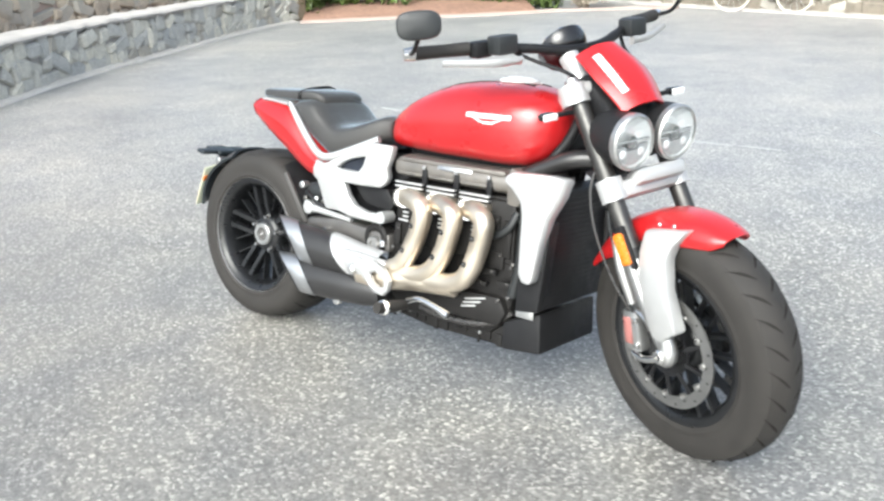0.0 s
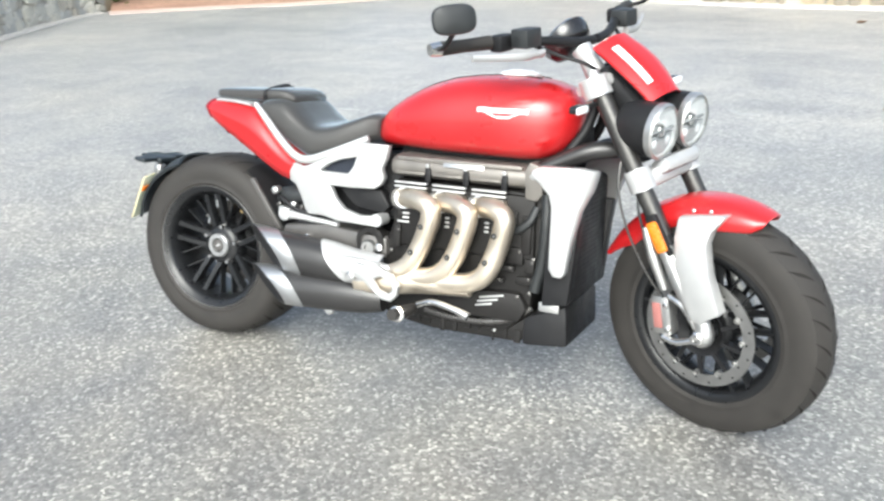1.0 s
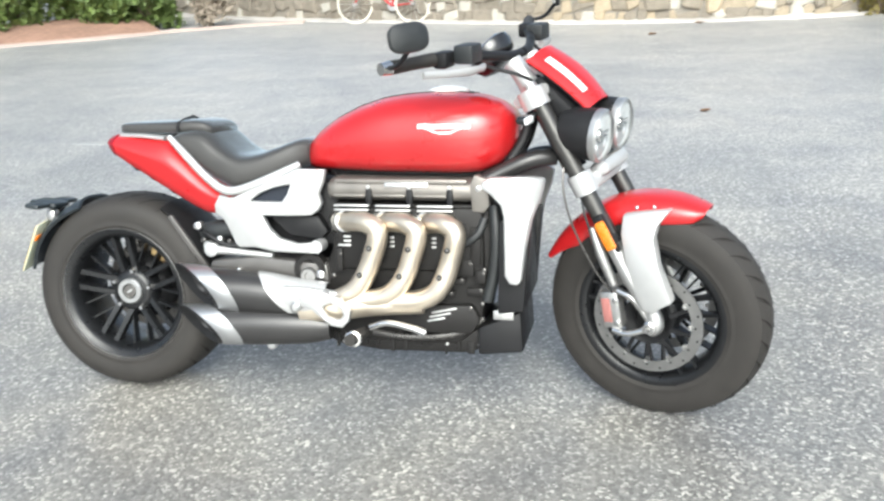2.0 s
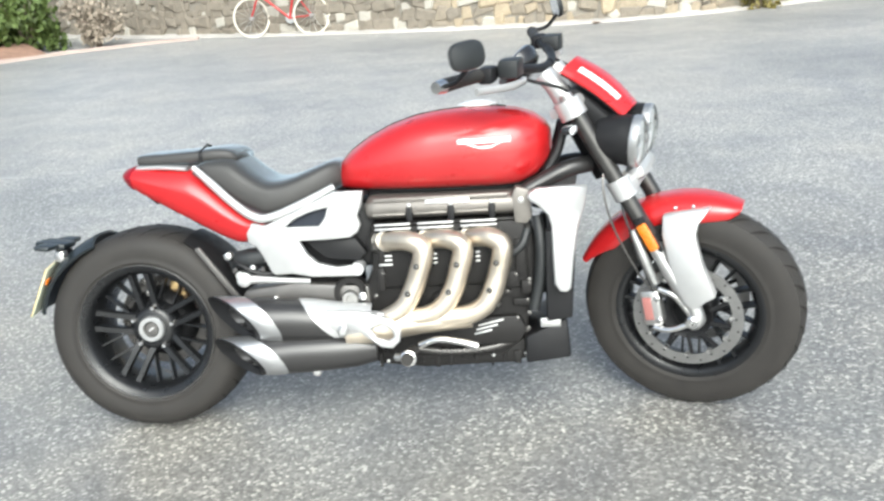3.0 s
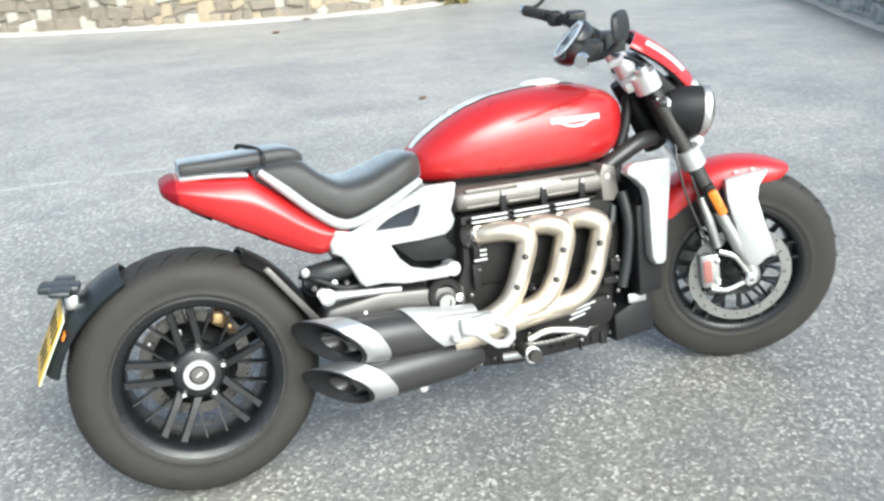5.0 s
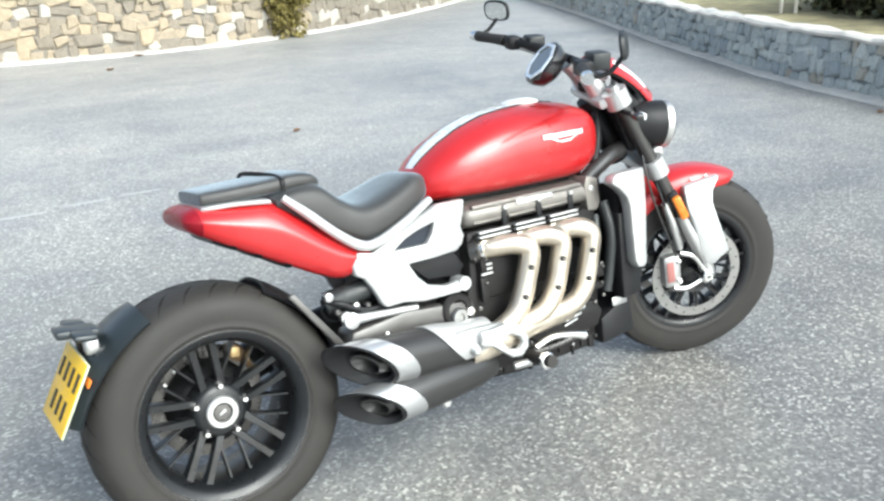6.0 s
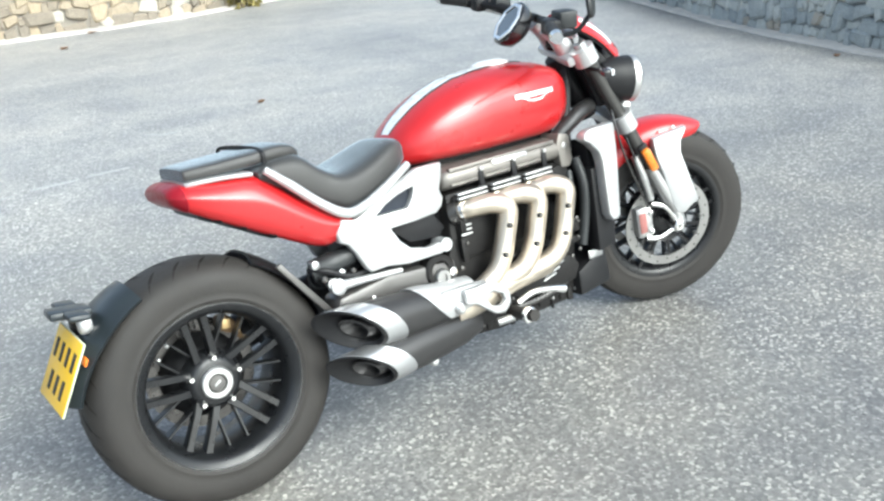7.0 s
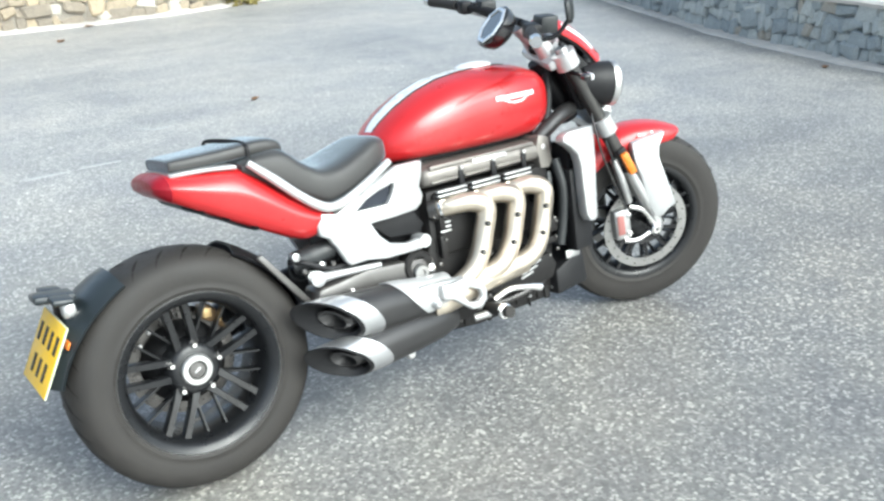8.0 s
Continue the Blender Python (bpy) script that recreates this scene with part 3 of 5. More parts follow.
def front_fender():
    bm = bmesh.new()
    rings = []
    N = 30
    for i in range(N + 1):
        a = radians(66 + (155 - 66) * i / N)
        u = i / N
        skirt = 0.046 * min(1, 5 * u) ** 0.45 * min(1, 5 * (1 - u)) + 0.018
        hw = 0.083 * (0.55 + 0.45 * min(1, 5 * u) ** 0.45) * (0.85 + 0.15 * min(1, 5 * (1 - u)))
        ring = []
        for k in range(13):
            v = -1 + 2 * k / 12
            r = 0.362 - skirt * abs(v) ** 2.6
            ring.append((FX + r * math.cos(a), hw * math.sin(v * math.pi / 2) ** 1 if abs(v) < 1 else hw * v, FZ + r * math.sin(a)))
        for k in range(12, -1, -1):
            v = -1 + 2 * k / 12
            r = 0.357 - skirt * abs(v) ** 2.6
            ring.append((FX + r * math.cos(a), (hw - 0.004) * (math.sin(v * math.pi / 2) if abs(v) < 1 else v), FZ + r * math.sin(a)))
        rings.append(ring)
    skin(bm, rings)
    f = part("front_fender", bm, RED, bike, "glossy red front fender", STEER, 50)
    for x, z in ((1.675, 0.662), (1.725, 0.668)):
        part("fender_rivet", dome((x, -0.084, z), (0, -1, 0.25), 0.006, 0.004, 10, 3), CHROME, f)


front_fender()

# ---- yokes, bars, lamps
yoke = part("lower_yoke", block((0.070, 0.21, 0.050), (1.530, 0, 0.722), 0.016, pose(0, 0, 0, 0, -RAKE)), SILVER, bike, "silver cast lower fork yoke", STEER)
for s in (-1, 1):
    part("yoke_clamp", rod((1.543, s * 0.113, 0.702), (1.515, s * 0.113, 0.756), 0.036, 20), SILVER, yoke)
part("lamp_bar", block((0.060, 0.17, 0.044), (1.556, 0.020, 0.756), 0.016, pose(0, 0, 0, 0, -RAKE)), SILVER, yoke, "silver bar under the lamps")
top = part("top_yoke", block((0.10, 0.26, 0.034), (1.375, 0, 0.968), 0.012, pose(0, 0, 0, 0, -RAKE)), SILVER, bike, "silver top fork yoke", STEER)
for s in (-1, 1):
    part("yoke_clamp", rod((1.401, s * 0.117, 0.942), (1.378, s * 0.117, 0.990), 0.040, 20), SILVER, top)
    part("bar_riser", tube([(1.355, s * 0.055, 0.975), (1.325, s * 0.055, 1.02), (1.295, s * 0.055, 1.055)], [0.032, 0.028, 0.029], 16), SILVER, top, "silver handlebar riser")
part("steering_head", rod((1.345, 0, 0.945), (1.455, 0, 0.735), 0.036, 20), BLACK, bike)

bar_line = [(1.130, -0.455, 1.100), (1.185, -0.30, 1.097), (1.255, -0.17, 1.083), (1.290, -0.06, 1.066), (1.290, 0.06, 1.066), (1.255, 0.17, 1.083), (1.185, 0.30, 1.097), (1.130, 0.455, 1.100)]
BAR_PIVOT = Matrix.Translation((1.30, 0, 1.05))
BARS = STEER @ BAR_PIVOT @ pose(0, 0, 0.008, 0, 0, 3.5) @ BAR_PIVOT.inverted()
bars = part("handlebar", tube(bar_line, 0.0135, 14), BLACK, bike, "wide black handlebar", BARS)
for s in (-1, 1):
    e0, e1 = Vector((1.130, s * 0.455, 1.100)), Vector((1.180, s * 0.315, 1.0975))
    part("grip", tube([e0, (e0 + e1) / 2, e1], [0.019, 0.0175, 0.019], 16), RUBBER, bars, "black rubber grip")
    out = (e0 - e1).normalized()
    end = part("bar_end", rod(e0, e0 + out * 0.030, 0.019, 16, 0.016), CHROME, bars, "bright bar-end weight")
    part("mirror_stalk", tube([e0 + out * 0.012, e0 + Vector((0.045, s * 0.030, 0.012)), e0 + Vector((0.082, s * 0.034, 0.049))], 0.0065, 10), BLACK, bars)
    # mirror head
    mm = Matrix.Translation(e0 + Vector((0.088, s * 0.034, 0.080))) @ pose(0, 0, 0, 0, -8, s * 29)
    bm = bmesh.new()
    rings = []
    for k, (dx, sc) in enumerate(((-0.009, 0.90), (-0.011, 0.97), (-0.005, 1.0), (0.002, 0.93), (0.007, 0.68), (0.009, 0.2))):
        rings.append([(dx, 0.058 * sc * math.copysign(abs(math.cos(t)) ** 0.65, math.cos(t)), 0.037 * sc * math.copysign(abs(math.sin(t)) ** 0.65, math.sin(t))) for t in (2 * math.pi * j / 28 for j in range(28))])
    skin(bm, rings)
    bm.transform(mm)
    head = part("mirror", bm, PLASTIC, bars, "black oval bar-end mirror")
    bm = bmesh.new()
    bm.faces.new([bm.verts.new((-0.0122, 0.050 * math.copysign(abs(math.cos(t)) ** 0.65, math.cos(t)), 0.030 * math.copysign(abs(math.sin(t)) ** 0.65, math.sin(t)))) for t in (2 * math.pi * j / 28 for j in range(28))])
    bm.transform(mm)
    part("mirror_glass", bm, MIRROR, head)
    # switch gear, reservoir and lever
    part("switch_block", block((0.045, 0.060, 0.045), (1.196, s * 0.285, 1.093), 0.010), BLACK, bars, "black switch block")
    part("reservoir", block((0.056, 0.066, 0.050), (1.254, -0.254 if s < 0 else 0.232, 1.104 if s < 0 else 1.094), 0.007), PLASTIC, bars, "black fluid reservoir")
    part("reservoir_neck", block((0.05, 0.04, 0.03), (1.235, s * 0.25, 1.096), 0.005), BLACK, bars)
    part("lever", tube([(1.272, s * 0.210, 1.058), (1.268, s * 0.28, 1.060), (1.240, s * 0.35, 1.066), (1.206, s * 0.420, 1.074)], [0.015, 0.012, 0.010, 0.010], 10, flat=0.7), SILVER, bars, "bright hand lever")
    part("cable", tube([(1.235, s * 0.20, 1.075), (1.29, s * 0.16, 1.045), (1.36, s * 0.12, 1.015), (1.42, s * 0.06, 0.95)], 0.0055, 8), BLACK, bars)

dial_m = pose(1.196, 0, 1.070, 0, -50, 0) @ Matrix.Scale(1.13, 4)
dial = part("instrument_pod", (lambda b: (skin(b, [[(r * math.cos(t), r * math.sin(t), z) for t in (2 * math.pi * j / 32 for j in range(32))] for r, z in ((0.030, -0.045), (0.056, -0.030), (0.066, -0.006), (0.066, 0.008), (0.060, 0.013), (0.056, 0.010))]), b)[1])(bmesh.new()), GLOSSB, bike, "round instrument pod with dark display", STEER @ dial_m)
bm = bmesh.new()
skin(bm, [[(r * math.cos(t), r * math.sin(t), z) for t in (2 * math.pi * j / 8 + 0.39 for j in range(8))] for r, z in ((0.062, 0.010), (0.060, 0.016), (0.050, 0.016), (0.048, 0.012))], True, False)
part("dial_bezel", bm, CHROME, dial)
bm = bmesh.new()
bm.faces.new([bm.verts.new((0.050 * math.cos(t), 0.050 * math.sin(t), 0.0128)) for t in (2 * math.pi * j / 32 for j in range(32))])
part("display", bm, SCREEN, dial)
part("display_ring", lathe([(-0.0130, 0.040), (-0.0150, 0.038), (-0.0130, 0.035)], 32), FORKM, dial, "thin ring round the display", pose(0, 0, 0, 90))
part("ignition_lock", lathe([(0, 0.024), (0.02, 0.022), (0.022, 0.012), (0.022, 0)], 20), BLACK, bike, "", STEER @ pose(1.335, 0, 0.995, -90 + RAKE))


def headlamp(y):
    c = Vector((1.532, y, 0.862))
    way = Vector((1, 0, -0.10)).normalized()
    q = Matrix.Translation(c) @ way.to_track_quat("Z", "Y").to_matrix().to_4x4()
    b = bmesh.new()
    skin(b, [[(r * math.cos(t), r * math.sin(t), z) for t in (2 * math.pi * j / 36 for j in range(36))] for r, z in ((0.034, -0.095), (0.062, -0.078), (0.074, -0.040), (0.0775, 0.0), (0.0775, 0.040))], True, False)
    lamp = part("headlamp", b, BLACK, bike, "round headlamp with chrome rim", STEER @ q @ Matrix.Diagonal((0.86, 0.95, 0.95, 1)))
    b = bmesh.new()
    skin(b, [[(r * math.cos(t), r * math.sin(t), z) for t in (2 * math.pi * j / 36 for j in range(36))] for r, z in ((0.0785, 0.026), (0.0800, 0.036), (0.0795, 0.046), (0.075, 0.051), (0.069, 0.046))], True, False)
    part("lamp_rim", b, ALLOY, lamp)
    b = bmesh.new()
    rows = []
    for r, z in ((0.070, 0.046), (0.064, 0.036), (0.054, 0.024), (0.040, 0.012), (0.022, 0.006), (0.010, 0.004)):
        rows.append([(r * math.cos(t), r * math.sin(t), z) for t in (2 * math.pi * j / 14 for j in range(14))])
    skin(b, rows, True, False)
    part("reflector", b, REFLECTOR, lamp, "bright faceted reflector bowl", None, 5)
    b = bmesh.new()
    skin(b, [[(rr * math.cos(t), rr * math.sin(t), z) for t in (2 * math.pi * j / 20 for j in range(20))] for rr, z in ((0.020, 0.008), (0.021, 0.034), (0.018, 0.040), (0.008, 0.042))], True, True)
    part("bulb_shield", b, CHROME, lamp)
    # grey bezel over the lower part of the bowl, with a step and two small lamps in it
    b = bmesh.new()
    outer = [(0.0655 * math.cos(t), 0.0655 * math.sin(t)) for t in (radians(188 + 164 * j / 18) for j in range(19))]
    edge = outer + [(0.030, -0.010), (0.022, -0.024), (-0.022, -0.024), (-0.030, -0.010)]
    skin(b, [[(x, y, z) for x, y in edge] for z in (0.030, 0.040)], True, True)
    bez = part("lamp_bezel", b, BEZEL, lamp, "grey bezel in the lower lamp")
    for k in (-1, 1):
        part("side_lamp", dome((k * 0.036, -0.030, 0.040), (0, 0, 1), 0.013, 0.005, 16, 4), REFLECTOR, bez)
    part("lamp_divider", block((0.128, 0.004, 0.010), (0, 0.004, 0.038), 0.0015), BEZEL, lamp)
    g = part("lamp_glass", dome((0, 0, 0.049), (0, 0, 1), 0.072, 0.020, 32, 6), GLASS, lamp)
    g.visible_shadow = False


for y in (-0.076, 0.076):
    headlamp(y)
part("lamp_bridge", block((0.06, 0.09, 0.05), (1.490, 0, 0.85), 0.010), BLACK, bike, "", STEER)


def cowl():
    """The small red fly-screen over the lamps, with its dark backing."""
    def at(u, v, off=0.0):
        # u from the top edge to the tip, v across
        x = 1.380 + 0.170 * u + 0.009 * math.sin(math.pi * u)
        z = 1.091 - 0.141 * u + 0.010 * math.sin(math.pi * u)
        hw = 0.080 + 0.014 * math.sin(math.pi * min(1, u * 1.1)) - 0.006 * u
        drop = max(0, abs(v) - 0.25) ** 1.5 * (1 - 0.25 * u)
        return Vector((x - 0.040 * drop + off * 0.7, hw * v + 0.002, z - 0.040 * drop + off * 0.72))
    def sheet(u0, u1, v0, v1, off, thick, n=10, k=12):
        b = bmesh.new()
        g1 = [[b.verts.new(at(u0 + (u1 - u0) * i / n, v0 + (v1 - v0) * j / k, off)) for j in range(k + 1)] for i in range(n + 1)]
        g2 = [[b.verts.new(at(u0 + (u1 - u0) * i / n, v0 + (v1 - v0) * j / k, off - thick)) for j in range(k + 1)] for i in range(n + 1)]
        for i in range(n):
            for j in range(k):
                b.faces.new((g1[i][j], g1[i][j + 1], g1[i + 1][j + 1], g1[i + 1][j]))
                b.faces.new((g2[i][j], g2[i + 1][j], g2[i + 1][j + 1], g2[i][j + 1]))
        for i in range(n):
            b.faces.new((g1[i][0], g1[i + 1][0], g2[i + 1][0], g2[i][0]))
            b.faces.new((g1[i][k], g2[i][k], g2[i + 1][k], g1[i + 1][k]))
        for j in range(k):
            b.faces.new((g1[0][j], g2[0][j], g2[0][j + 1], g1[0][j + 1]))
            b.faces.new((g1[n][j], g1[n][j + 1], g2[n][j + 1], g2[n][j]))
        return b
    c = part("fly_screen", sheet(0, 1, -1, 1, 0, 0.006), RED, bike, "small red fly-screen with a white stripe", STEER, 50)
    part("stripe", sheet(0.16, 0.80, -0.72, -0.52, 0.002, 0.0018, 8, 3), WHITE, c)
    part("screen_backing", sheet(0.03, 0.95, -0.90, 0.90, -0.009, 0.012, 8, 8), BLACK, c)
    side = plate([(1.366, 1.010), (1.398, 1.018), (1.510, 0.915), (1.522, 0.86), (1.500, 0.785), (1.455, 0.775), (1.385, 0.93)], [], -0.086, 0.086, 0.014)
    part("lamp_shroud", side, BLACK, bike, "black shroud behind the lamps", STEER)
    for s in (-1, 1):
        part("indicator", block((0.034, 0.046, 0.022), (1.412, s * 0.226, 0.930), 0.009), GLOSSB, bike, "slim black indicator", STEER)
        part("indicator_lens", block((0.010, 0.044, 0.019), (1.427, s * 0.227, 0.930), 0.004), REFLECTOR, bike, "clear indicator lens", STEER)
        part("indicator_stem", rod((1.400, s * 0.12, 0.925), (1.411, s * 0.21, 0.930), 0.007, 8), BLACK, bike, "", STEER)


cowl()

# ---- tank
TANK = [  # x, bottom, top, half width, height of the widest line
    (0.642, 0.742, 0.8, 0.054, 0.765), (0.656, 0.738, 0.826, 0.083, 0.77), (0.69, 0.735, 0.857, 0.118, 0.778), (0.74, 0.733, 0.890, 0.142, 0.79),
    (0.81, 0.73, 0.924, 0.160, 0.803), (0.89, 0.727, 0.949, 0.171, 0.815), (0.97, 0.726, 0.96, 0.173, 0.822), (1.05, 0.725, 0.965, 0.177, 0.826),
    (1.125, 0.724, 0.963, 0.176, 0.828), (1.192, 0.728, 0.953, 0.166, 0.83), (1.243, 0.752, 0.936, 0.143, 0.836), (1.275, 0.788, 0.912, 0.108, 0.845),
    (1.291, 0.822, 0.888, 0.062, 0.855),
]


def tank_at(x):
    for a, b in zip(TANK, TANK[1:]):
        if a[0] <= x <= b[0]:
            u = (x - a[0]) / (b[0] - a[0])
            return [p + (q - p) * u for p, q in zip(a, b)]
    return TANK[0] if x < TANK[0][0] else TANK[-1]


def tank_point(sec, t, off=0.0):
    """t: 0 at the middle of the top, 1 at the middle of the bottom, on the right side; negative on the left."""
    x, zb, zt, hw, zm = sec
    s, t = (-1 if t >= 0 else 1), abs(t)
    if t < 0.62:
        a = t / 0.62 * math.pi / 2
        y, z = math.sin(a) ** 0.90, zm + (zt - zm) * math.cos(a) ** 0.64
        nrm = Vector((0, s * math.sin(a), math.cos(a)))
        y *= hw
    else:
        a = (t - 0.62) / 0.38 * math.pi / 2
        y, z = hw * math.cos(a) ** 0.32, zm - (zm - zb) * math.sin(a) ** 1.15
        nrm = Vector((0, s * math.cos(a), -math.sin(a)))
    return Vector((x, s * y, z)) + nrm * off


def tank():
    rows = []
    xs = []
    for a, b in zip(TANK, TANK[1:]):
        xs += [a[0], (a[0] + b[0]) / 2]
    xs.append(TANK[-1][0])
    bm = bmesh.new()
    ts = [k / 20 for k in range(-20, 20)]
    skin(bm, [[tank_point(tank_at(x), t) for t in ts] for x in xs])
    bmesh.ops.smooth_vert(bm, verts=bm.verts[:], factor=0.4, use_axis_x=False, use_axis_y=True, use_axis_z=True)
    tk = part("fuel_tank", bm, RED, bike, "glossy red teardrop fuel tank with white stripe and emblem", None, 60)

    def strip(t0, t1, x0, x1, off, mat, name, label=""):
        b = bmesh.new()
        n = 28
        r1 = [[tank_point(tank_at(x0 + (x1 - x0) * i / n), t0 + (t1 - t0) * k / 4, off) for k in range(5)] for i in range(n + 1)]
        skin(b, r1, False, False)
        ex = bmesh.ops.extrude_face_region(b, geom=b.faces[:])
        for v in [g for g in ex["geom"] if isinstance(g, bmesh.types.BMVert)]:
            v.co.z -= 0.003
        part(name, b, mat, tk, label)

    strip(-0.072, 0.072, 0.650, 1.13, 0.0022, WHITE, "tank_stripe", "silver-white centre stripe")
    strip(0.076, 0.094, 0.652, 1.16, 0.0022, INK, "pinstripe")
    strip(-0.094, -0.076, 0.652, 1.16, 0.0022, INK, "pinstripe")
    # emblem: a plain bar with a swoosh under it
    def on_side(x, z, off=0.0025):
        sec = tank_at(x)
        best = min((tank_point(sec, k / 200, off) for k in range(20, 200)), key=lambda p: abs(p.z - z))
        return best
    b = bmesh.new()
    rows = []
    for i in range(13):
        x = 1.016 + 0.152 * i / 12
        rows.append([on_side(x, 0.866 - 0.007), on_side(x, 0.866), on_side(x, 0.866 + 0.007)])
    skin(b, rows, False, False)
    part("emblem", b, WHITE, tk, "white emblem band with a swoosh below")
    b = bmesh.new()
    rows = []
    for i in range(17):
        u = i / 16
        x = 1.040 + 0.105 * u
        zz = 0.861 - 0.015 * math.sin(math.pi * u)
        wv = 0.0012 + 0.0022 * math.sin(math.pi * u)
        rows.append([on_side(x, zz - wv, 0.003), on_side(x, zz + wv, 0.003)])
    skin(b, rows, False, False)
    part("emblem_swoosh", b, WHITE, tk)
    cap = part("filler_cap", lathe([(0.0, 0.060), (0.006, 0.060), (0.011, 0.054), (0.013, 0.044), (0.016, 0.040), (0.018, 0.0)], 36), WHITE, tk, "pale silver fuel filler cap", pose(1.075, 0.0, 0.962, 90))
    part("tank_seam", tube([tank_point(tank_at(x), 0.96, 0.001) for x in (0.66, 0.8, 1.0, 1.2)], 0.004, 6), BLACK, tk)
    part("tank_nose", block((0.05, 0.11, 0.07), (1.275, 0, 0.80), 0.014), BLACK, tk)


tank()


# ---- seat, tail
def loft(secs, n=24, power=2.6):
    """Rounded sections (x, z bottom, z top, half width) along x."""
    bm = bmesh.new()
    rings = []
    for x, zb, zt, hw in secs:
        c, h = (zb + zt) / 2, (zt - zb) / 2
        rings.append([(x, hw * math.copysign(abs(math.cos(t)) ** (2 / power), math.cos(t)), c + h * math.copysign(abs(math.sin(t)) ** (2 / power), math.sin(t))) for t in (2 * math.pi * j / n for j in range(n))])
    skin(bm, rings)
    return bm


def fine(secs, k=4):
    out = []
    pts = curve([(s[0], s[1], s[2]) for s in secs], k)
    wid = curve([(s[0], s[3], 0) for s in secs], k)
    for a, b in zip(pts, wid):
        out.append((a[0], a[1], a[2], max(b[1], 0.004)))
    return out


rider = fine([(0.212, 0.804, 0.834, 0.122), (0.255, 0.770, 0.854, 0.136), (0.325, 0.716, 0.856, 0.146), (0.380, 0.685, 0.812, 0.147), (0.430, 0.668, 0.782, 0.152), (0.490, 0.676, 0.784, 0.148), (0.560, 0.700, 0.806, 0.136), (0.620, 0.728, 0.826, 0.116), (0.656, 0.748, 0.822, 0.092)])
seat = part("rider_seat", loft(rider, 36, 3.6), VINYL, bike, "black vinyl scooped rider seat", None, 60)
pill = fine([(0.034, 0.844, 0.870, 0.090), (0.042, 0.841, 0.877, 0.098), (0.130, 0.838, 0.880, 0.106), (0.210, 0.840, 0.883, 0.110), (0.280, 0.842, 0.887, 0.110), (0.322, 0.840, 0.880, 0.104), (0.342, 0.838, 0.866, 0.092)])
pad = part("pillion_seat", loft(pill, 28, 4.0), VINYL, bike, "black vinyl pillion pad", None, 60)
part("grab_strap", tube([(0.238, -0.114, 0.846), (0.238, -0.109, 0.876), (0.230, -0.04, 0.886), (0.200, 0.080, 0.889), (0.206, 0.112, 0.862)], 0.006, 8, flat=0.5), BLACK, pad, "black seat strap")

def creased(secs, crease, n=6):
    """Tail sections (x, z bottom, z top, half width) with a soft crease along each flank."""
    bm = bmesh.new()
    rings = []
    for x, zb, zt, hw in secs:
        zc = zb + (zt - zb) * crease
        half = [(0.0, zt + 0.002), (hw * 0.50, zt), (hw * 0.74, zt - (zt - zc) * 0.12), (hw * 0.90, zt - (zt - zc) * 0.45), (hw * 0.985, zc + (zt - zc) * 0.12), (hw, zc), (hw * 0.995, zc - (zc - zb) * 0.12), (hw * 0.965, zc - (zc - zb) * 0.5), (hw * 0.90, zb + (zc - zb) * 0.12), (hw * 0.80, zb), (0.0, zb)]
        rings.append([(x, -y, z) for y, z in half] + [(x, y, z) for y, z in half[-2:0:-1]])
    skin(bm, rings)
    return bm


tail_secs = fine([(-0.002, 0.792, 0.834, 0.114), (0.012, 0.780, 0.838, 0.126), (0.050, 0.756, 0.840, 0.138), (0.120, 0.716, 0.838, 0.147), (0.190, 0.676, 0.832, 0.153), (0.245, 0.645, 0.800, 0.158), (0.305, 0.614, 0.748, 0.163), (0.350, 0.600, 0.712, 0.166), (0.388, 0.610, 0.684, 0.167), (0.424, 0.640, 0.664, 0.166)])
tail = part("tail_unit", creased(tail_secs, 0.56), RED, bike, "glossy red tail unit with a crease along its flank", None, 60)
part("tail_top", loft(fine([(0.030, 0.828, 0.8445, 0.104), (0.05, 0.829, 0.8455, 0.114), (0.12, 0.828, 0.8440, 0.126), (0.195, 0.820, 0.837, 0.130)]), 20, 4.0), SILVER, tail, "silver tail top strip")
part("tail_lamp", creased([(-0.018, 0.806, 0.826, 0.092), (-0.014, 0.798, 0.833, 0.104), (-0.004, 0.790, 0.8375, 0.117), (0.010, 0.779, 0.8420, 0.1280), (0.019, 0.773, 0.8425, 0.1320), (0.024, 0.776, 0.836, 0.128)], 0.5), LAMPRED, tail, "dark red strip tail lamp")
part("tail_underside", loft([(0.045, 0.750, 0.775, 0.10), (0.09, 0.724, 0.75, 0.125), (0.10, 0.728, 0.75, 0.120), (0.15, 0.690, 0.74, 0.132), (0.16, 0.694, 0.73, 0.124), (0.22, 0.650, 0.70, 0.138), (0.23, 0.654, 0.70, 0.124), (0.33, 0.598, 0.64, 0.13)], 16, 4.0), BLACK, tail)
for s in (-1, 1):
    part("seat_trim", tube([(0.222, s * 0.140, 0.834), (0.280, s * 0.152, 0.780), (0.340, s * 0.160, 0.722), (0.398, s * 0.165, 0.680), (0.450, s * 0.164, 0.676), (0.545, s * 0.152, 0.710), (0.640, s * 0.130, 0.752)], [0.010, 0.013, 0.013, 0.014, 0.013, 0.013, 0.012], 12, flat=0.9), SILVER, bike, "silver trim rail under the seat")

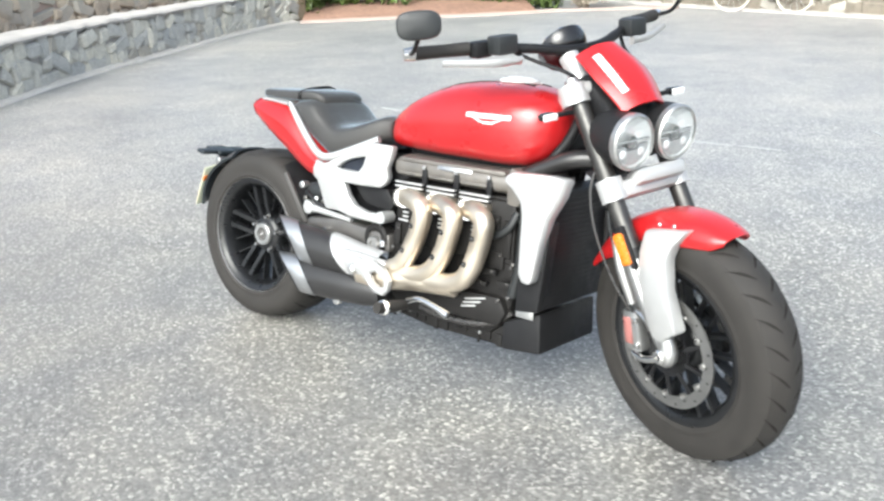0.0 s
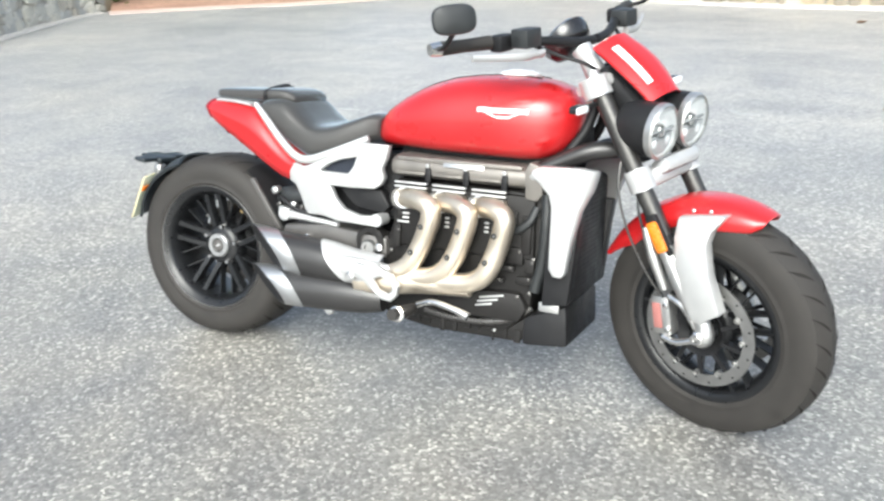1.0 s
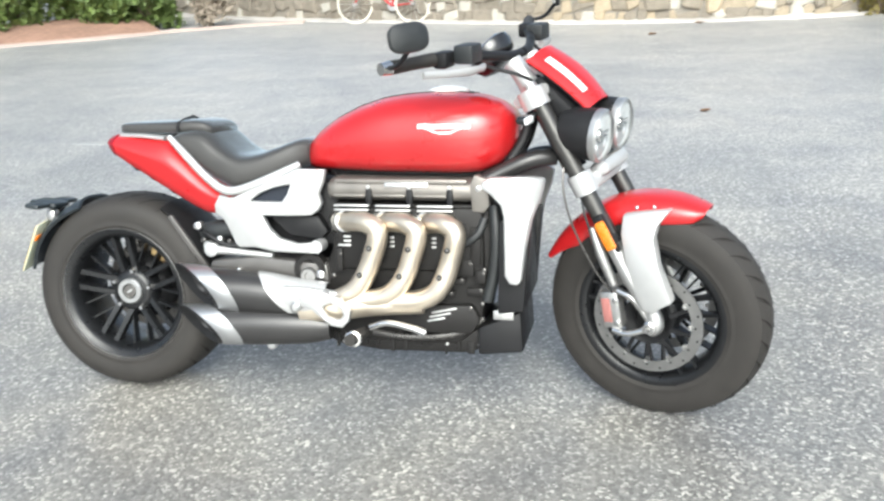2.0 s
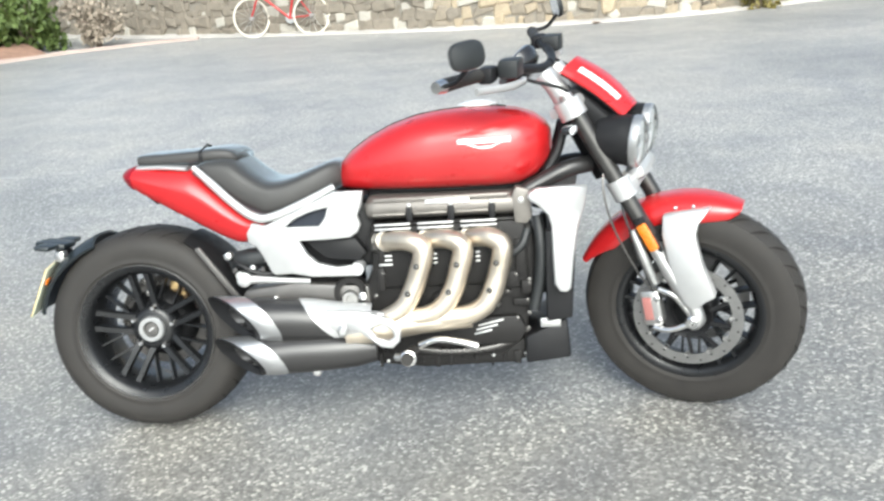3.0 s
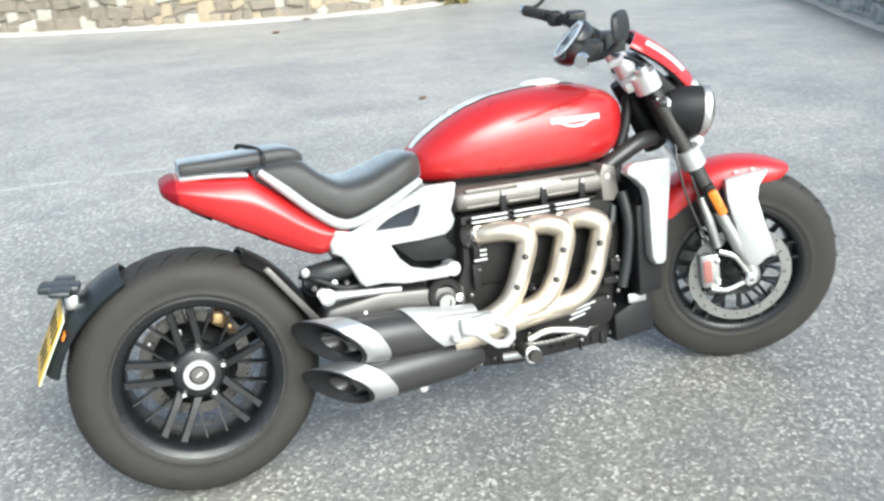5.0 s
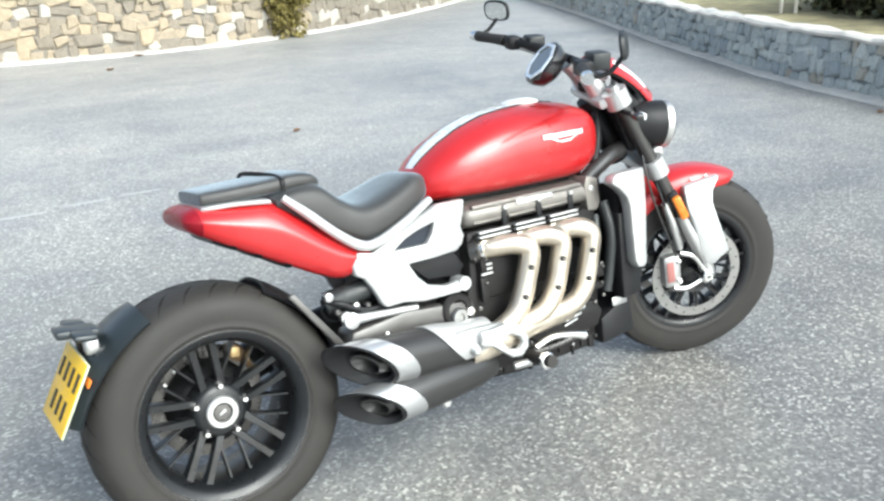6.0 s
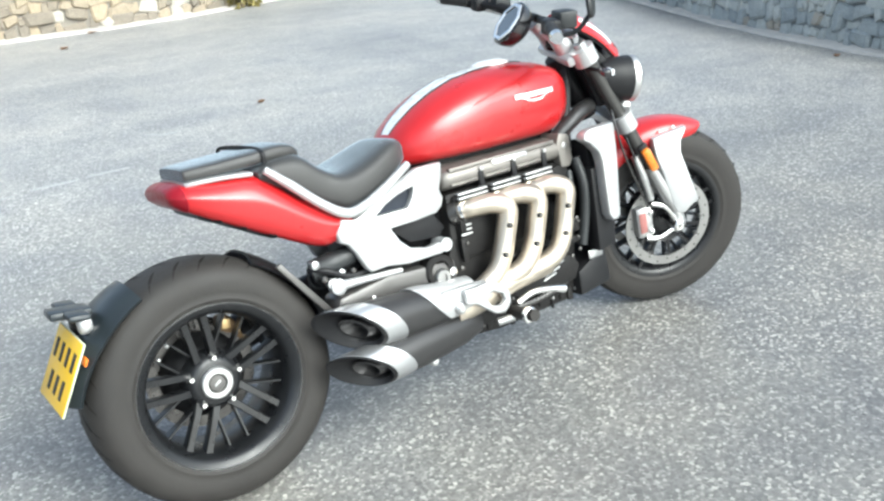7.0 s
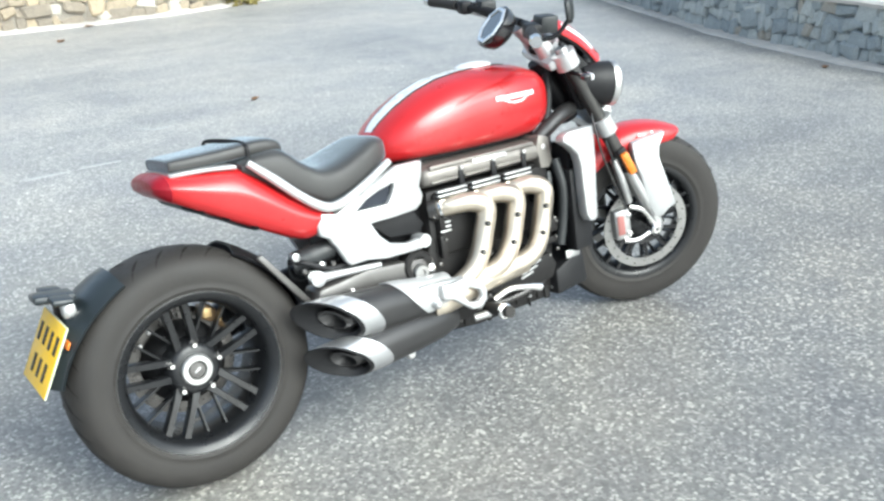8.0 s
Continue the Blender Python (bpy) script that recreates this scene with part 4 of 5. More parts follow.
# ---- silver sub-frame casting
outer = [(0.388, 0.662), (0.430, 0.652), (0.520, 0.688), (0.642, 0.742), (0.730, 0.740), (0.722, 0.700), (0.708, 0.668), (0.716, 0.640), (0.706, 0.618), (0.684, 0.603), (0.610, 0.600), (0.528, 0.601), (0.550, 0.560), (0.580, 0.531), (0.635, 0.516), (0.690, 0.520), (0.708, 0.510), (0.706, 0.492), (0.680, 0.486), (0.560, 0.490), (0.500, 0.502), (0.450, 0.500), (0.436, 0.512), (0.414, 0.560), (0.396, 0.590), (0.372, 0.602), (0.370, 0.630)]
hole = [(0.490, 0.644), (0.525, 0.668), (0.565, 0.684), (0.622, 0.697), (0.612, 0.668), (0.592, 0.642)]
for s in (-1, 1):
    y0, y1 = s * 0.164, s * 0.136
    cast = part("sub_frame_casting", plate(outer, [hole], y0, y1, 0.006, lambda x, z: s * 0.012 * math.sin((x - 0.35) * 8)), SILVER, bike, "silver cast sub-frame plate", None, 45)
    part("casting_boss", rod((0.696, s * 0.12, 0.508), (0.696, s * 0.172, 0.508), 0.020, 18), SILVER, cast)
    part("window_infill", plate([(0.47, 0.638), (0.52, 0.685), (0.645, 0.712), (0.600, 0.630)], [], s * 0.152, s * 0.138, 0), INFILL, cast, "dark navy infill")
part("airbox", block((0.30, 0.20, 0.20), (0.60, 0, 0.60), 0.02), BLACK, bike, "black airbox")
for s in (-1, 1):
    part("side_cover", plate([(0.53, 0.600), (0.69, 0.600), (0.725, 0.55), (0.70, 0.525), (0.60, 0.535)], [], s * 0.138, s * 0.09, 0.008), BLACK, bike, "black side cover")

# ---- swingarm, shock, hugger
part("final_drive", lathe([(0.05, 0.0), (0.05, 0.085), (0.08, 0.105), (0.15, 0.105), (0.18, 0.08), (0.185, 0)], 32, (0, 0, 0.323)), BLACK, bike, "black final drive housing inside the wheel")
arm = part("swingarm", tube([(0.66, 0.02, 0.42), (0.45, 0.10, 0.42), (0.25, 0.155, 0.38), (0.0, 0.160, 0.323)], [0.075, 0.065, 0.055, 0.060], 16, flat=0.8), BLACK, bike, "black single-sided swingarm")
part("swingarm_cover", plate([(0.345, 0.455), (0.50, 0.472), (0.640, 0.460), (0.725, 0.455), (0.730, 0.395), (0.640, 0.400), (0.440, 0.408), (0.330, 0.415)], [], -0.158, -0.06, 0.012), COVER, arm, "dark grey swingarm casting")
part("pivot_cap", lathe([(0.03, 0.026), (-0.004, 0.026), (-0.010, 0.022), (-0.010, 0.012), (-0.004, 0.010), (-0.004, 0)], 28, (0.668, -0.165, 0.417)), DISC, arm, "grey metal swingarm pivot cap")
part("pivot_bolt", lathe([(0.0, 0.013), (-0.010, 0.012), (-0.013, 0.0)], 12, (0.706, -0.160, 0.424)), CHROME, arm)
part("cover_bolt", lathe([(0.0, 0.009), (-0.008, 0.008), (-0.010, 0.0)], 12, (0.440, -0.160, 0.427)), CHROME, arm)
part("pivot_casting", lathe([(0.04, 0.05), (0.0, 0.05), (-0.006, 0.044), (-0.006, 0.03)], 24, (0.668, -0.158, 0.435)), ENGINE, arm)
shock = part("shock_reservoir", tube([(0.305, -0.10, 0.535), (0.36, -0.115, 0.545), (0.42, -0.12, 0.555)], [0.030, 0.032, 0.028], 16), PLASTIC, bike, "dark shock absorber reservoir")
for k in range(7):
    a = Vector((0.335 + 0.018 * k, -0.085, 0.515 + 0.004 * k))
    part("spring_coil", lathe([(-0.004, 0.036), (0.0, 0.040), (0.004, 0.036), (0.0, 0.032)], 20, a, closed=True), PLASTIC, shock, "", None)
for x, z, r in ((0.300, 0.560, 0.012), (0.318, 0.515, 0.009), (0.372, 0.520, 0.010), (0.405, 0.515, 0.008)):
    part("shock_bolt", lathe([(0.02, r), (-0.006, r), (-0.009, r * 0.6), (-0.009, 0)], 12, (x, -0.142, z)), FORKM if r < 0.01 else ALLOY, shock)
part("shock_hose", tube([(0.29, -0.11, 0.545), (0.33, -0.142, 0.535), (0.39, -0.146, 0.505), (0.46, -0.140, 0.50)], 0.008, 8), BLACK, shock)
part("shock_ring", rod((0.335, -0.135, 0.500), (0.335, -0.155, 0.500), 0.014, 12), ALLOY, shock)
link = part("silver_link", tube([(0.346, -0.150, 0.488), (0.42, -0.152, 0.484), (0.548, -0.150, 0.474)], [0.016, 0.011, 0.009], 12), SILVER, bike, "silver suspension link")
part("link_eye", lathe([(0.012, 0.022), (-0.012, 0.022), (-0.015, 0.016), (-0.015, 0.0)], 20, (0.348, -0.150, 0.488)), SILVER, link)


def arch(r, a0, a1, hw, skirt, thick, name, mat, label, c=(0, 0.323), n=22, grow=0.0):
    bm = bmesh.new()
    rings = []
    for i in range(n + 1):
        u = i / n
        a = radians(a0 + (a1 - a0) * u)
        rr = r + grow * u
        w = hw * (0.80 + 0.20 * math.sin(math.pi * min(1, max(0, u * 0.9 + 0.1))))
        top = [(c[0] + (rr - skirt * abs(v) ** 3) * math.cos(a), w * v, c[1] + (rr - skirt * abs(v) ** 3) * math.sin(a)) for v in (-1 + 2 * k / 10 for k in range(11))]
        low = [(c[0] + (rr - thick - skirt * abs(v) ** 3) * math.cos(a), (w - thick) * v, c[1] + (rr - thick - skirt * abs(v) ** 3) * math.sin(a)) for v in (1 - 2 * k / 10 for k in range(11))]
        rings.append(top + low)
    skin(bm, rings)
    return part(name, bm, mat, bike, label, None, 50)


hug = arch(0.342, 6, 62, 0.125, 0.022, 0.006, "rear_hugger", BLACK, "black hugger in front of the rear tyre")
part("hugger_strip", plate([(0.195, 0.585), (0.210, 0.592), (0.325, 0.432), (0.308, 0.424)], [], -0.142, -0.128, 0.003), COVER, hug, "grey hugger edge strip")
arch(0.347, 116, 168, 0.128, 0.034, 0.007, "rear_mudguard", GUARD, "black rear mudguard carrying the plate", grow=0.026)
hang = part("plate_hanger", tube([(-0.272, 0.0, 0.55), (-0.276, -0.02, 0.585), (-0.285, -0.03, 0.60)], [0.02, 0.018, 0.016], 10, flat=1.6), BLACK, bike, "black plate hanger arm")
part("plate_lamp", block((0.095, 0.085, 0.020), (-0.290, -0.040, 0.609), 0.007, pose(0, 0, 0, 0, 8)), GUARD, hang, "slim black plate lamp")
for s in (-1, 1):
    part("rear_indicator", block((0.050, 0.075, 0.016), (-0.284, s * 0.070 - 0.038, 0.610), 0.007, pose(0, 0, 0, 0, 8)), GUARD, hang, "slim dark indicator")
part("plate_lens", block((0.034, 0.034, 0.040), (-0.266, -0.062, 0.572), 0.010), ALLOY, hang)
PLATE = Matrix.Translation((-0.335, -0.027, 0.478)) @ pose(0, 0, 0, 11, 27, 9)
num = part("number_plate", block((0.004, 0.172, 0.182), (0, 0, 0), 0.0015), PALE, bike, "yellow number plate with dark bars", PLATE)
part("plate_face", block((0.0016, 0.168, 0.178), (-0.0032, 0, 0), 0.0004), YELLOW, num, "yellow reflective face")
for row, cells in ((0.036, 4), (-0.040, 3)):
    for k in range(cells):
        yy = (k - (cells - 1) / 2) * 0.040
        part("plate_bar", block((0.0012, 0.017, 0.046), (-0.0048, yy, row), 0.0002), INK, num)
part("plate_reflector", block((0.006, 0.03, 0.02), (0.012, -0.080, 0.05), 0.003), AMBER, num)

# ---- engine
SLIM = Matrix.Diagonal((1, 0.84, 1, 1))
eng = part("engine_block", plate([(0.74, 0.640), (1.215, 0.640), (1.235, 0.52), (1.215, 0.40), (1.19, 0.27), (1.12, 0.215), (0.80, 0.215), (0.70, 0.27), (0.70, 0.42), (0.735, 0.50)], [], -0.165, 0.165, 0.015), ENGINE, bike, "dark grey inline three-cylinder engine", SLIM)
cyl = part("cylinder_block", plate([(0.755, 0.63), (1.20, 0.63), (1.205, 0.44), (0.76, 0.44)], [], -0.185, -0.10, 0.012), ENGINE, eng)
for k in range(3):
    x = 0.790 + 0.127 * k
    for j in range(3):
        part("cooling_fin", block((0.040 if k == 0 else 0.014, 0.006, 0.0065), (x - 0.008 if k == 0 else x + 0.012, -0.187, 0.540 - 0.013 * j), 0.002), SILVER, cyl)
    xc = 0.812 + 0.126 * k
    for z in (0.6365, 0.6235):
        part("head_ridge", block((0.106, 0.018, 0.0060), (xc, -0.204, z), 0.002), SILVER, eng, "bright cylinder head edge")
    part("flange_plate", plate([(xc - 0.050, 0.612), (xc - 0.020, 0.615), (xc + 0.016, 0.611), (xc + 0.050, 0.613), (xc + 0.054, 0.595), (xc + 0.030, 0.587), (xc - 0.012, 0.591), (xc - 0.052, 0.595)], [], -0.206, -0.180, 0.004), STEEL, eng, "heat-tinted exhaust flange plate")
    for dx in (-0.030, 0.010, 0.045):
        part("head_bolt", lathe([(0, 0.006), (-0.010, 0.006), (-0.012, 0.003), (-0.012, 0)], 8, (xc + dx, -0.207, 0.597 + 0.010 * (dx > 0))), CHROME, eng)
head = loft([(0.728, 0.655, 0.704, 0.165), (0.737, 0.645, 0.716, 0.184), (0.76, 0.642, 0.720, 0.190), (1.17, 0.640, 0.716, 0.190), (1.20, 0.642, 0.712, 0.184), (1.210, 0.650, 0.700, 0.165)], 28, 3.4)
cam_cover = part("cam_cover", head, HEADM, bike, "grey painted cam cover", SLIM, 50)
end_plate = part("cover_end", plate([(1.176, 0.728), (1.216, 0.716), (1.222, 0.640), (1.206, 0.618), (1.170, 0.622), (1.164, 0.700)], [], -0.192, 0.186, 0.005), HEADM, cam_cover, "flat end plate of the cam cover")
part("end_bolt", lathe([(0, 0.010), (-0.008, 0.009), (-0.010, 0.004), (-0.010, 0)], 12, (1.190, -0.187, 0.688)), ALLOY, end_plate)
part("cover_step", block((0.40, 0.020, 0.014), (0.955, -0.180, 0.706), 0.005), HEADM, cam_cover)
for k in range(3):
    part("cover_ridge", block((0.096, 0.010, 0.008), (0.802 + 0.122 * k, -0.1885, 0.664), 0.003), HEADM, cam_cover)
part("cover_badge", block((0.130, 0.004, 0.020), (0.975, -0.189, 0.700), 0.002, pose(0, 0, 0, -24)), ALLOY, cam_cover, "bright cover badge plate")
for x in (0.862, 0.985, 1.105):
    part("cover_recess", block((0.020, 0.020, 0.045), (x, -0.186, 0.662), 0.006), BLACK, cam_cover)
    part("cover_bolt", lathe([(0, 0.007), (-0.008, 0.006), (-0.009, 0)], 10, (x, -0.192, 0.690)), ALLOY, cam_cover)
part("cover_bolt", lathe([(0, 0.014), (-0.012, 0.012), (-0.014, 0)], 14, (1.200, -0.172, 0.585)), ALLOY, eng)
part("sump", plate([(0.72, 0.275), (1.20, 0.262), (1.205, 0.205), (1.15, 0.185), (0.88, 0.180), (0.75, 0.195), (0.68, 0.225)], [], -0.150, 0.150, 0.012), ENGINE, eng, "black sump")
rs = random.Random(3)
for k in range(14):
    x = 0.70 + 0.038 * k + rs.uniform(-0.013, 0.013)
    r = rs.uniform(0.0035, 0.0068)
    part("sump_bolt", lathe([(0, r), (-0.006, r * 0.9), (-0.007, 0)], 8, (x, -0.151, 0.212 + rs.uniform(-0.018, 0.030))), ALLOY if k % 3 else FORKM, eng)
part("oil_pipe", tube([(0.86, -0.168, 0.245), (0.95, -0.176, 0.236), (1.06, -0.176, 0.240), (1.15, -0.168, 0.262), (1.20, -0.16, 0.30)], 0.010, 10), FORKM, eng, "dark metal oil pipe")
for k in range(11):
    x = 0.74 + 0.042 * k + rs.uniform(-0.01, 0.01)
    part("sump_rib", block((rs.uniform(0.006, 0.022), 0.012, rs.uniform(0.030, 0.060)), (x, -0.152, 0.215 + rs.uniform(-0.012, 0.010)), 0.003), ENGINE, eng)
for x, z, w, h in ((0.93, 0.405, 0.05, 0.03), (1.06, 0.385, 0.04, 0.024)):
    part("case_boss", lathe([(0.01, h * 0.62), (-0.006, h * 0.55), (-0.010, h * 0.42), (-0.010, 0)], 18, (x, -0.186, z)), ENGINE, eng)
    part("case_bolt", lathe([(0, 0.0062), (-0.007, 0.006), (-0.009, 0.003), (-0.009, 0)], 8, (x, -0.195, z)), FORKM, eng)
for x, z in ((0.748, 0.565), (0.745, 0.42), (1.205, 0.45), (1.20, 0.35), (0.905, 0.275), (0.94, 0.345), (1.165, 0.335)):
    part("case_bolt", lathe([(0, 0.007), (-0.007, 0.0066), (-0.009, 0.003), (-0.009, 0)], 8, (x, -0.186 if z > 0.36 else -0.19, z)), FORKM, eng)
for x, z, w, h in ((1.135, 0.555, 0.034, 0.060), (1.180, 0.520, 0.030, 0.110), (1.150, 0.455, 0.050, 0.050), (1.195, 0.430, 0.030, 0.040), (1.120, 0.415, 0.060, 0.018), (1.180, 0.385, 0.050, 0.022), (1.085, 0.375, 0.070, 0.016), (0.765, 0.470, 0.022, 0.070), (0.770, 0.545, 0.020, 0.050)):
    pad_ = part("case_panel", block((w, 0.016, h), (x, -0.187, z), 0.004), ENGINE, eng)
    part("panel_bolt", lathe([(0, 0.0052), (-0.006, 0.005), (-0.007, 0.002), (-0.007, 0)], 8, (x + w * 0.32, -0.195, z + h * 0.28)), FORKM, pad_)
part("water_pipe", tube([(1.205, -0.180, 0.60), (1.190, -0.196, 0.56), (1.160, -0.198, 0.535), (1.130, -0.190, 0.525)], 0.012, 12), PLASTIC, eng, "black water hose")
clutch = part("crankcase_cover", plate([(0.92, 0.335), (1.17, 0.345), (1.195, 0.30), (1.17, 0.255), (0.95, 0.250), (0.90, 0.29)], [], -0.192, -0.14, 0.012), ENGINE, eng, "dark crankcase cover")
for j in range(3):
    part("case_rib", block((0.078 - 0.012 * j, 0.006, 0.006), (1.085 - 0.012 * j, -0.194, 0.325 - 0.014 * j), 0.002, pose(0, 0, 0, 0, -12)), SILVER, clutch)
part("lower_box", plate([(1.185, 0.275), (1.312, 0.330), (1.322, 0.205), (1.185, 0.190)], [], -0.160, 0.160, 0.012), BLACK, bike, "black lower radiator box")
part("box_plate", block((0.060, 0.006, 0.028), (1.262, -0.163, 0.318), 0.003), ALLOY, bike, "small bright bracket plate")

# ---- headers and exhaust
def header(k):
    x = 0.797 + 0.124 * k
    e = (0.022, 0.014, 0.004)[k]
    end = [(x + 0.066 + e * 0.8, -0.206, 0.486), (x + 0.047 + e * 0.5, -0.207, 0.428)]
    if k == 0:
        end += [(x + 0.026, -0.206, 0.386), (x - 0.03, -0.202, 0.354)]
    else:
        end += [(x + 0.022, -0.208, 0.388), (x - 0.030, -0.206, 0.364), (x - 0.13, -0.200, 0.354)]
    line = [(x - 0.030, -0.138, 0.584), (x + 0.004, -0.168, 0.588), (x + 0.050 + e * 0.7, -0.196, 0.588), (x + 0.081 + e, -0.208, 0.562)] + end
    p = part("header_pipe", tube(line, [0.027, 0.0285, 0.030, 0.0305, 0.0305, 0.0305, 0.030, 0.030, 0.030][: len(line)], 20, 8), STEEL, bike, "heat-tinted steel header pipe")
    part("pipe_flange", rod((x - 0.038, -0.130, 0.581), (x - 0.022, -0.150, 0.585), 0.036, 18), FORKM, p)
    way = Vector((0.030, -0.040, 0.008)).normalized()
    at = Vector((x - 0.012, -0.156, 0.587))
    part("pipe_clamp", tube([at - way * 0.005, at + way * 0.005], [0.0335, 0.0335], 20, smooth=False), CHROME, p, "bright pipe clamp ring")
    for bx, by, bz in ((x + 0.062 + e, -0.2360, 0.520), (x + 0.040 + e * 0.6, -0.2365, 0.440)):
        washer = part("shield_screw", lathe([(0.006, 0.0085), (-0.002, 0.0085), (-0.003, 0.0062), (-0.003, 0)], 12, (bx, by, bz)), BLACK, p)
        part("screw_head", lathe([(0, 0.0050), (-0.0048, 0.0046), (-0.0055, 0.002), (-0.0045, 0)], 10, (bx, by, bz)), FORKM, washer)


for k in range(3):
    header(k)
part("collector", tube([(1.03, -0.195, 0.352), (0.88, -0.198, 0.346), (0.76, -0.192, 0.334), (0.66, -0.185, 0.322)], [0.030, 0.036, 0.046, 0.055], 16), STEEL, bike, "steel exhaust collector")


def muffler(p0, p1, r0, r1, slant, shielded=False):
    """A tapering silencer from its cut open end p0 to p1."""
    a, b = Vector(p0), Vector(p1)
    way = (b - a).normalized()
    up = Vector((0, 0, 1))
    side = way.cross(up).normalized()
    upp = side.cross(way).normalized()
    def ring(d, r, cut=0.0, sq=1.12):
        out = []
        for j in range(28):
            t = 2 * math.pi * j / 28
            o = r * (math.cos(t) * side + sq * math.sin(t) * upp)
            out.append(a + way * (d + cut * (1.1 * math.cos(t) - 0.95 * math.sin(t)) * r) + o)
        return out
    L = (b - a).length
    bm = bmesh.new()
    skin(bm, [ring(0.082, r0 * 0.99, 0.79 * slant), ring(0.18, r0), ring(L * 0.6, r0 * 0.98), ring(L * 0.85, r1), ring(L, r1 * 0.75)])
    body = part("muffler", bm, MUFF, bike, "dark muffler with bright slash-cut tip")
    bm = bmesh.new()
    skin(bm, [ring(0.085, r0 * 1.03, 0.83 * slant), ring(0.05, r0 * 1.03, 0.92 * slant), ring(0.010, r0 * 1.0, slant), ring(0.008, r0 * 0.97, slant)], True, False)
    part("muffler_tip", bm, BRUSHED, body, "brushed steel tip")
    bm = bmesh.new()
    skin(bm, [ring(0.014, r0 * 0.99, slant), ring(0.002, r0 * 0.985, slant), ring(0.0, r0 * 0.94, slant), ring(0.006, r0 * 0.86, slant), ring(0.022, r0 * 0.74, slant * 0.95), ring(0.024, r0 * 0.70, slant * 0.95), ring(0.050, r0 * 0.58, slant * 0.9), ring(0.070, r0 * 0.5, slant * 0.85), ring(0.072, r0 * 0.02, slant * 0.85)], True, False)
    part("muffler_mouth", bm, BLACK, body, "dark muffler mouth")
    bm = bmesh.new()
    skin(bm, [ring(0.072, r0 * 0.47, slant * 0.85), ring(0.022, r0 * 0.47, slant * 0.92), ring(0.019, r0 * 0.40, slant * 0.92), ring(0.066, r0 * 0.36, slant * 0.85)], True, True)
    part("inner_pipe", bm, MUFF, body, "dark inner outlet pipe")
    if shielded:
        bm = bmesh.new()
        N, K = 12, 9
        grids = []
        for f in (1.075, 1.035):
            g = []
            for i in range(N + 1):
                t = radians(-34 + 150 * i / N)
                d0 = 0.195 + 0.115 * (1 - i / N) ** 1.2 - 0.02 * math.sin(math.pi * i / N)
                row = []
                for k in range(K + 1):
                    d = d0 + (L * 1.02 - d0) * k / K
                    r = r0 * 0.99 if d < L * 0.6 else r0 * 0.98 + (r1 - r0 * 0.98) * min(1, (d - L * 0.6) / (L * 0.25))
                    row.append(bm.verts.new(a + way * d + r * f * (math.cos(t) * side + 1.12 * math.sin(t) * upp)))
                g.append(row)
            grids.append(g)
        for i in range(N):
            for k in range(K):
                bm.faces.new((grids[0][i][k], grids[0][i][k + 1], grids[0][i + 1][k + 1], grids[0][i + 1][k]))
                bm.faces.new((grids[1][i][k], grids[1][i + 1][k], grids[1][i + 1][k + 1], grids[1][i][k + 1]))
            for k, flip in ((0, 1), (K, -1)):
                bm.faces.new((grids[0][i][k], grids[0][i + 1][k], grids[1][i + 1][k], grids[1][i][k])[::flip])
        for k in range(K):
            for i, flip in ((0, -1), (N, 1)):
                bm.faces.new((grids[0][i][k], grids[0][i][k + 1], grids[1][i][k + 1], grids[1][i][k])[::flip])
        bmesh.ops.recalc_face_normals(bm, faces=bm.faces[:])
        part("shield_shell", bm, SILVER, body, "silver curved heat shield", None, 50)
    return body


up_m = muffler((0.318, -0.222, 0.386), (0.72, -0.185, 0.345), 0.058, 0.050, 1.0, True)
lo_m = muffler((0.326, -0.228, 0.268), (0.74, -0.185, 0.268), 0.054, 0.048, 1.0)
part("heat_shield", plate([(0.600, 0.404), (0.680, 0.398), (0.780, 0.385), (0.80, 0.345), (0.745, 0.326), (0.660, 0.328), (0.610, 0.345)], [], -0.256, -0.225, 0.012, lambda x, z: 0.03 * max(0, (x - 0.6) / 0.2)), SILVER, bike, "silver exhaust heat shield")
brk = part("peg_bracket", plate([(0.670, 0.392), (0.705, 0.388), (0.752, 0.392), (0.800, 0.372), (0.826, 0.338), (0.822, 0.306), (0.800, 0.286), (0.766, 0.290), (0.730, 0.318), (0.705, 0.338), (0.670, 0.348)], [[(0.738, 0.346), (0.766, 0.358), (0.798, 0.342), (0.806, 0.322), (0.790, 0.308), (0.756, 0.318)]], -0.266, -0.240, 0.008), SILVER, bike, "silver footrest bracket with a cut-out")
part("foot_peg", tube([(0.852, -0.21, 0.262), (0.850, -0.27, 0.266), (0.846, -0.335, 0.272)], [0.016, 0.020, 0.017], 14), RUBBER, brk, "rubber-topped foot peg")
part("peg_end", lathe([(0.0, 0.024), (-0.010, 0.024), (-0.014, 0.018), (-0.014, 0.0)], 20, (0.848, -0.300, 0.268)), CHROME, brk)
part("peg_spring", rod((0.80, -0.215, 0.245), (0.845, -0.235, 0.25), 0.012, 12), ALLOY, brk)
part("brake_pedal", tube([(0.875, -0.225, 0.282), (0.93, -0.235, 0.300), (1.00, -0.240, 0.290), (1.045, -0.240, 0.276)], [0.010, 0.009, 0.010, 0.014], 12, flat=0.9), CHROME, bike, "bright brake pedal")
part("muffler_bolt", lathe([(0.01, 0.016), (-0.006, 0.016), (-0.012, 0.010), (-0.012, 0)], 14, (0.560, -0.215, 0.212)), ALLOY, lo_m)
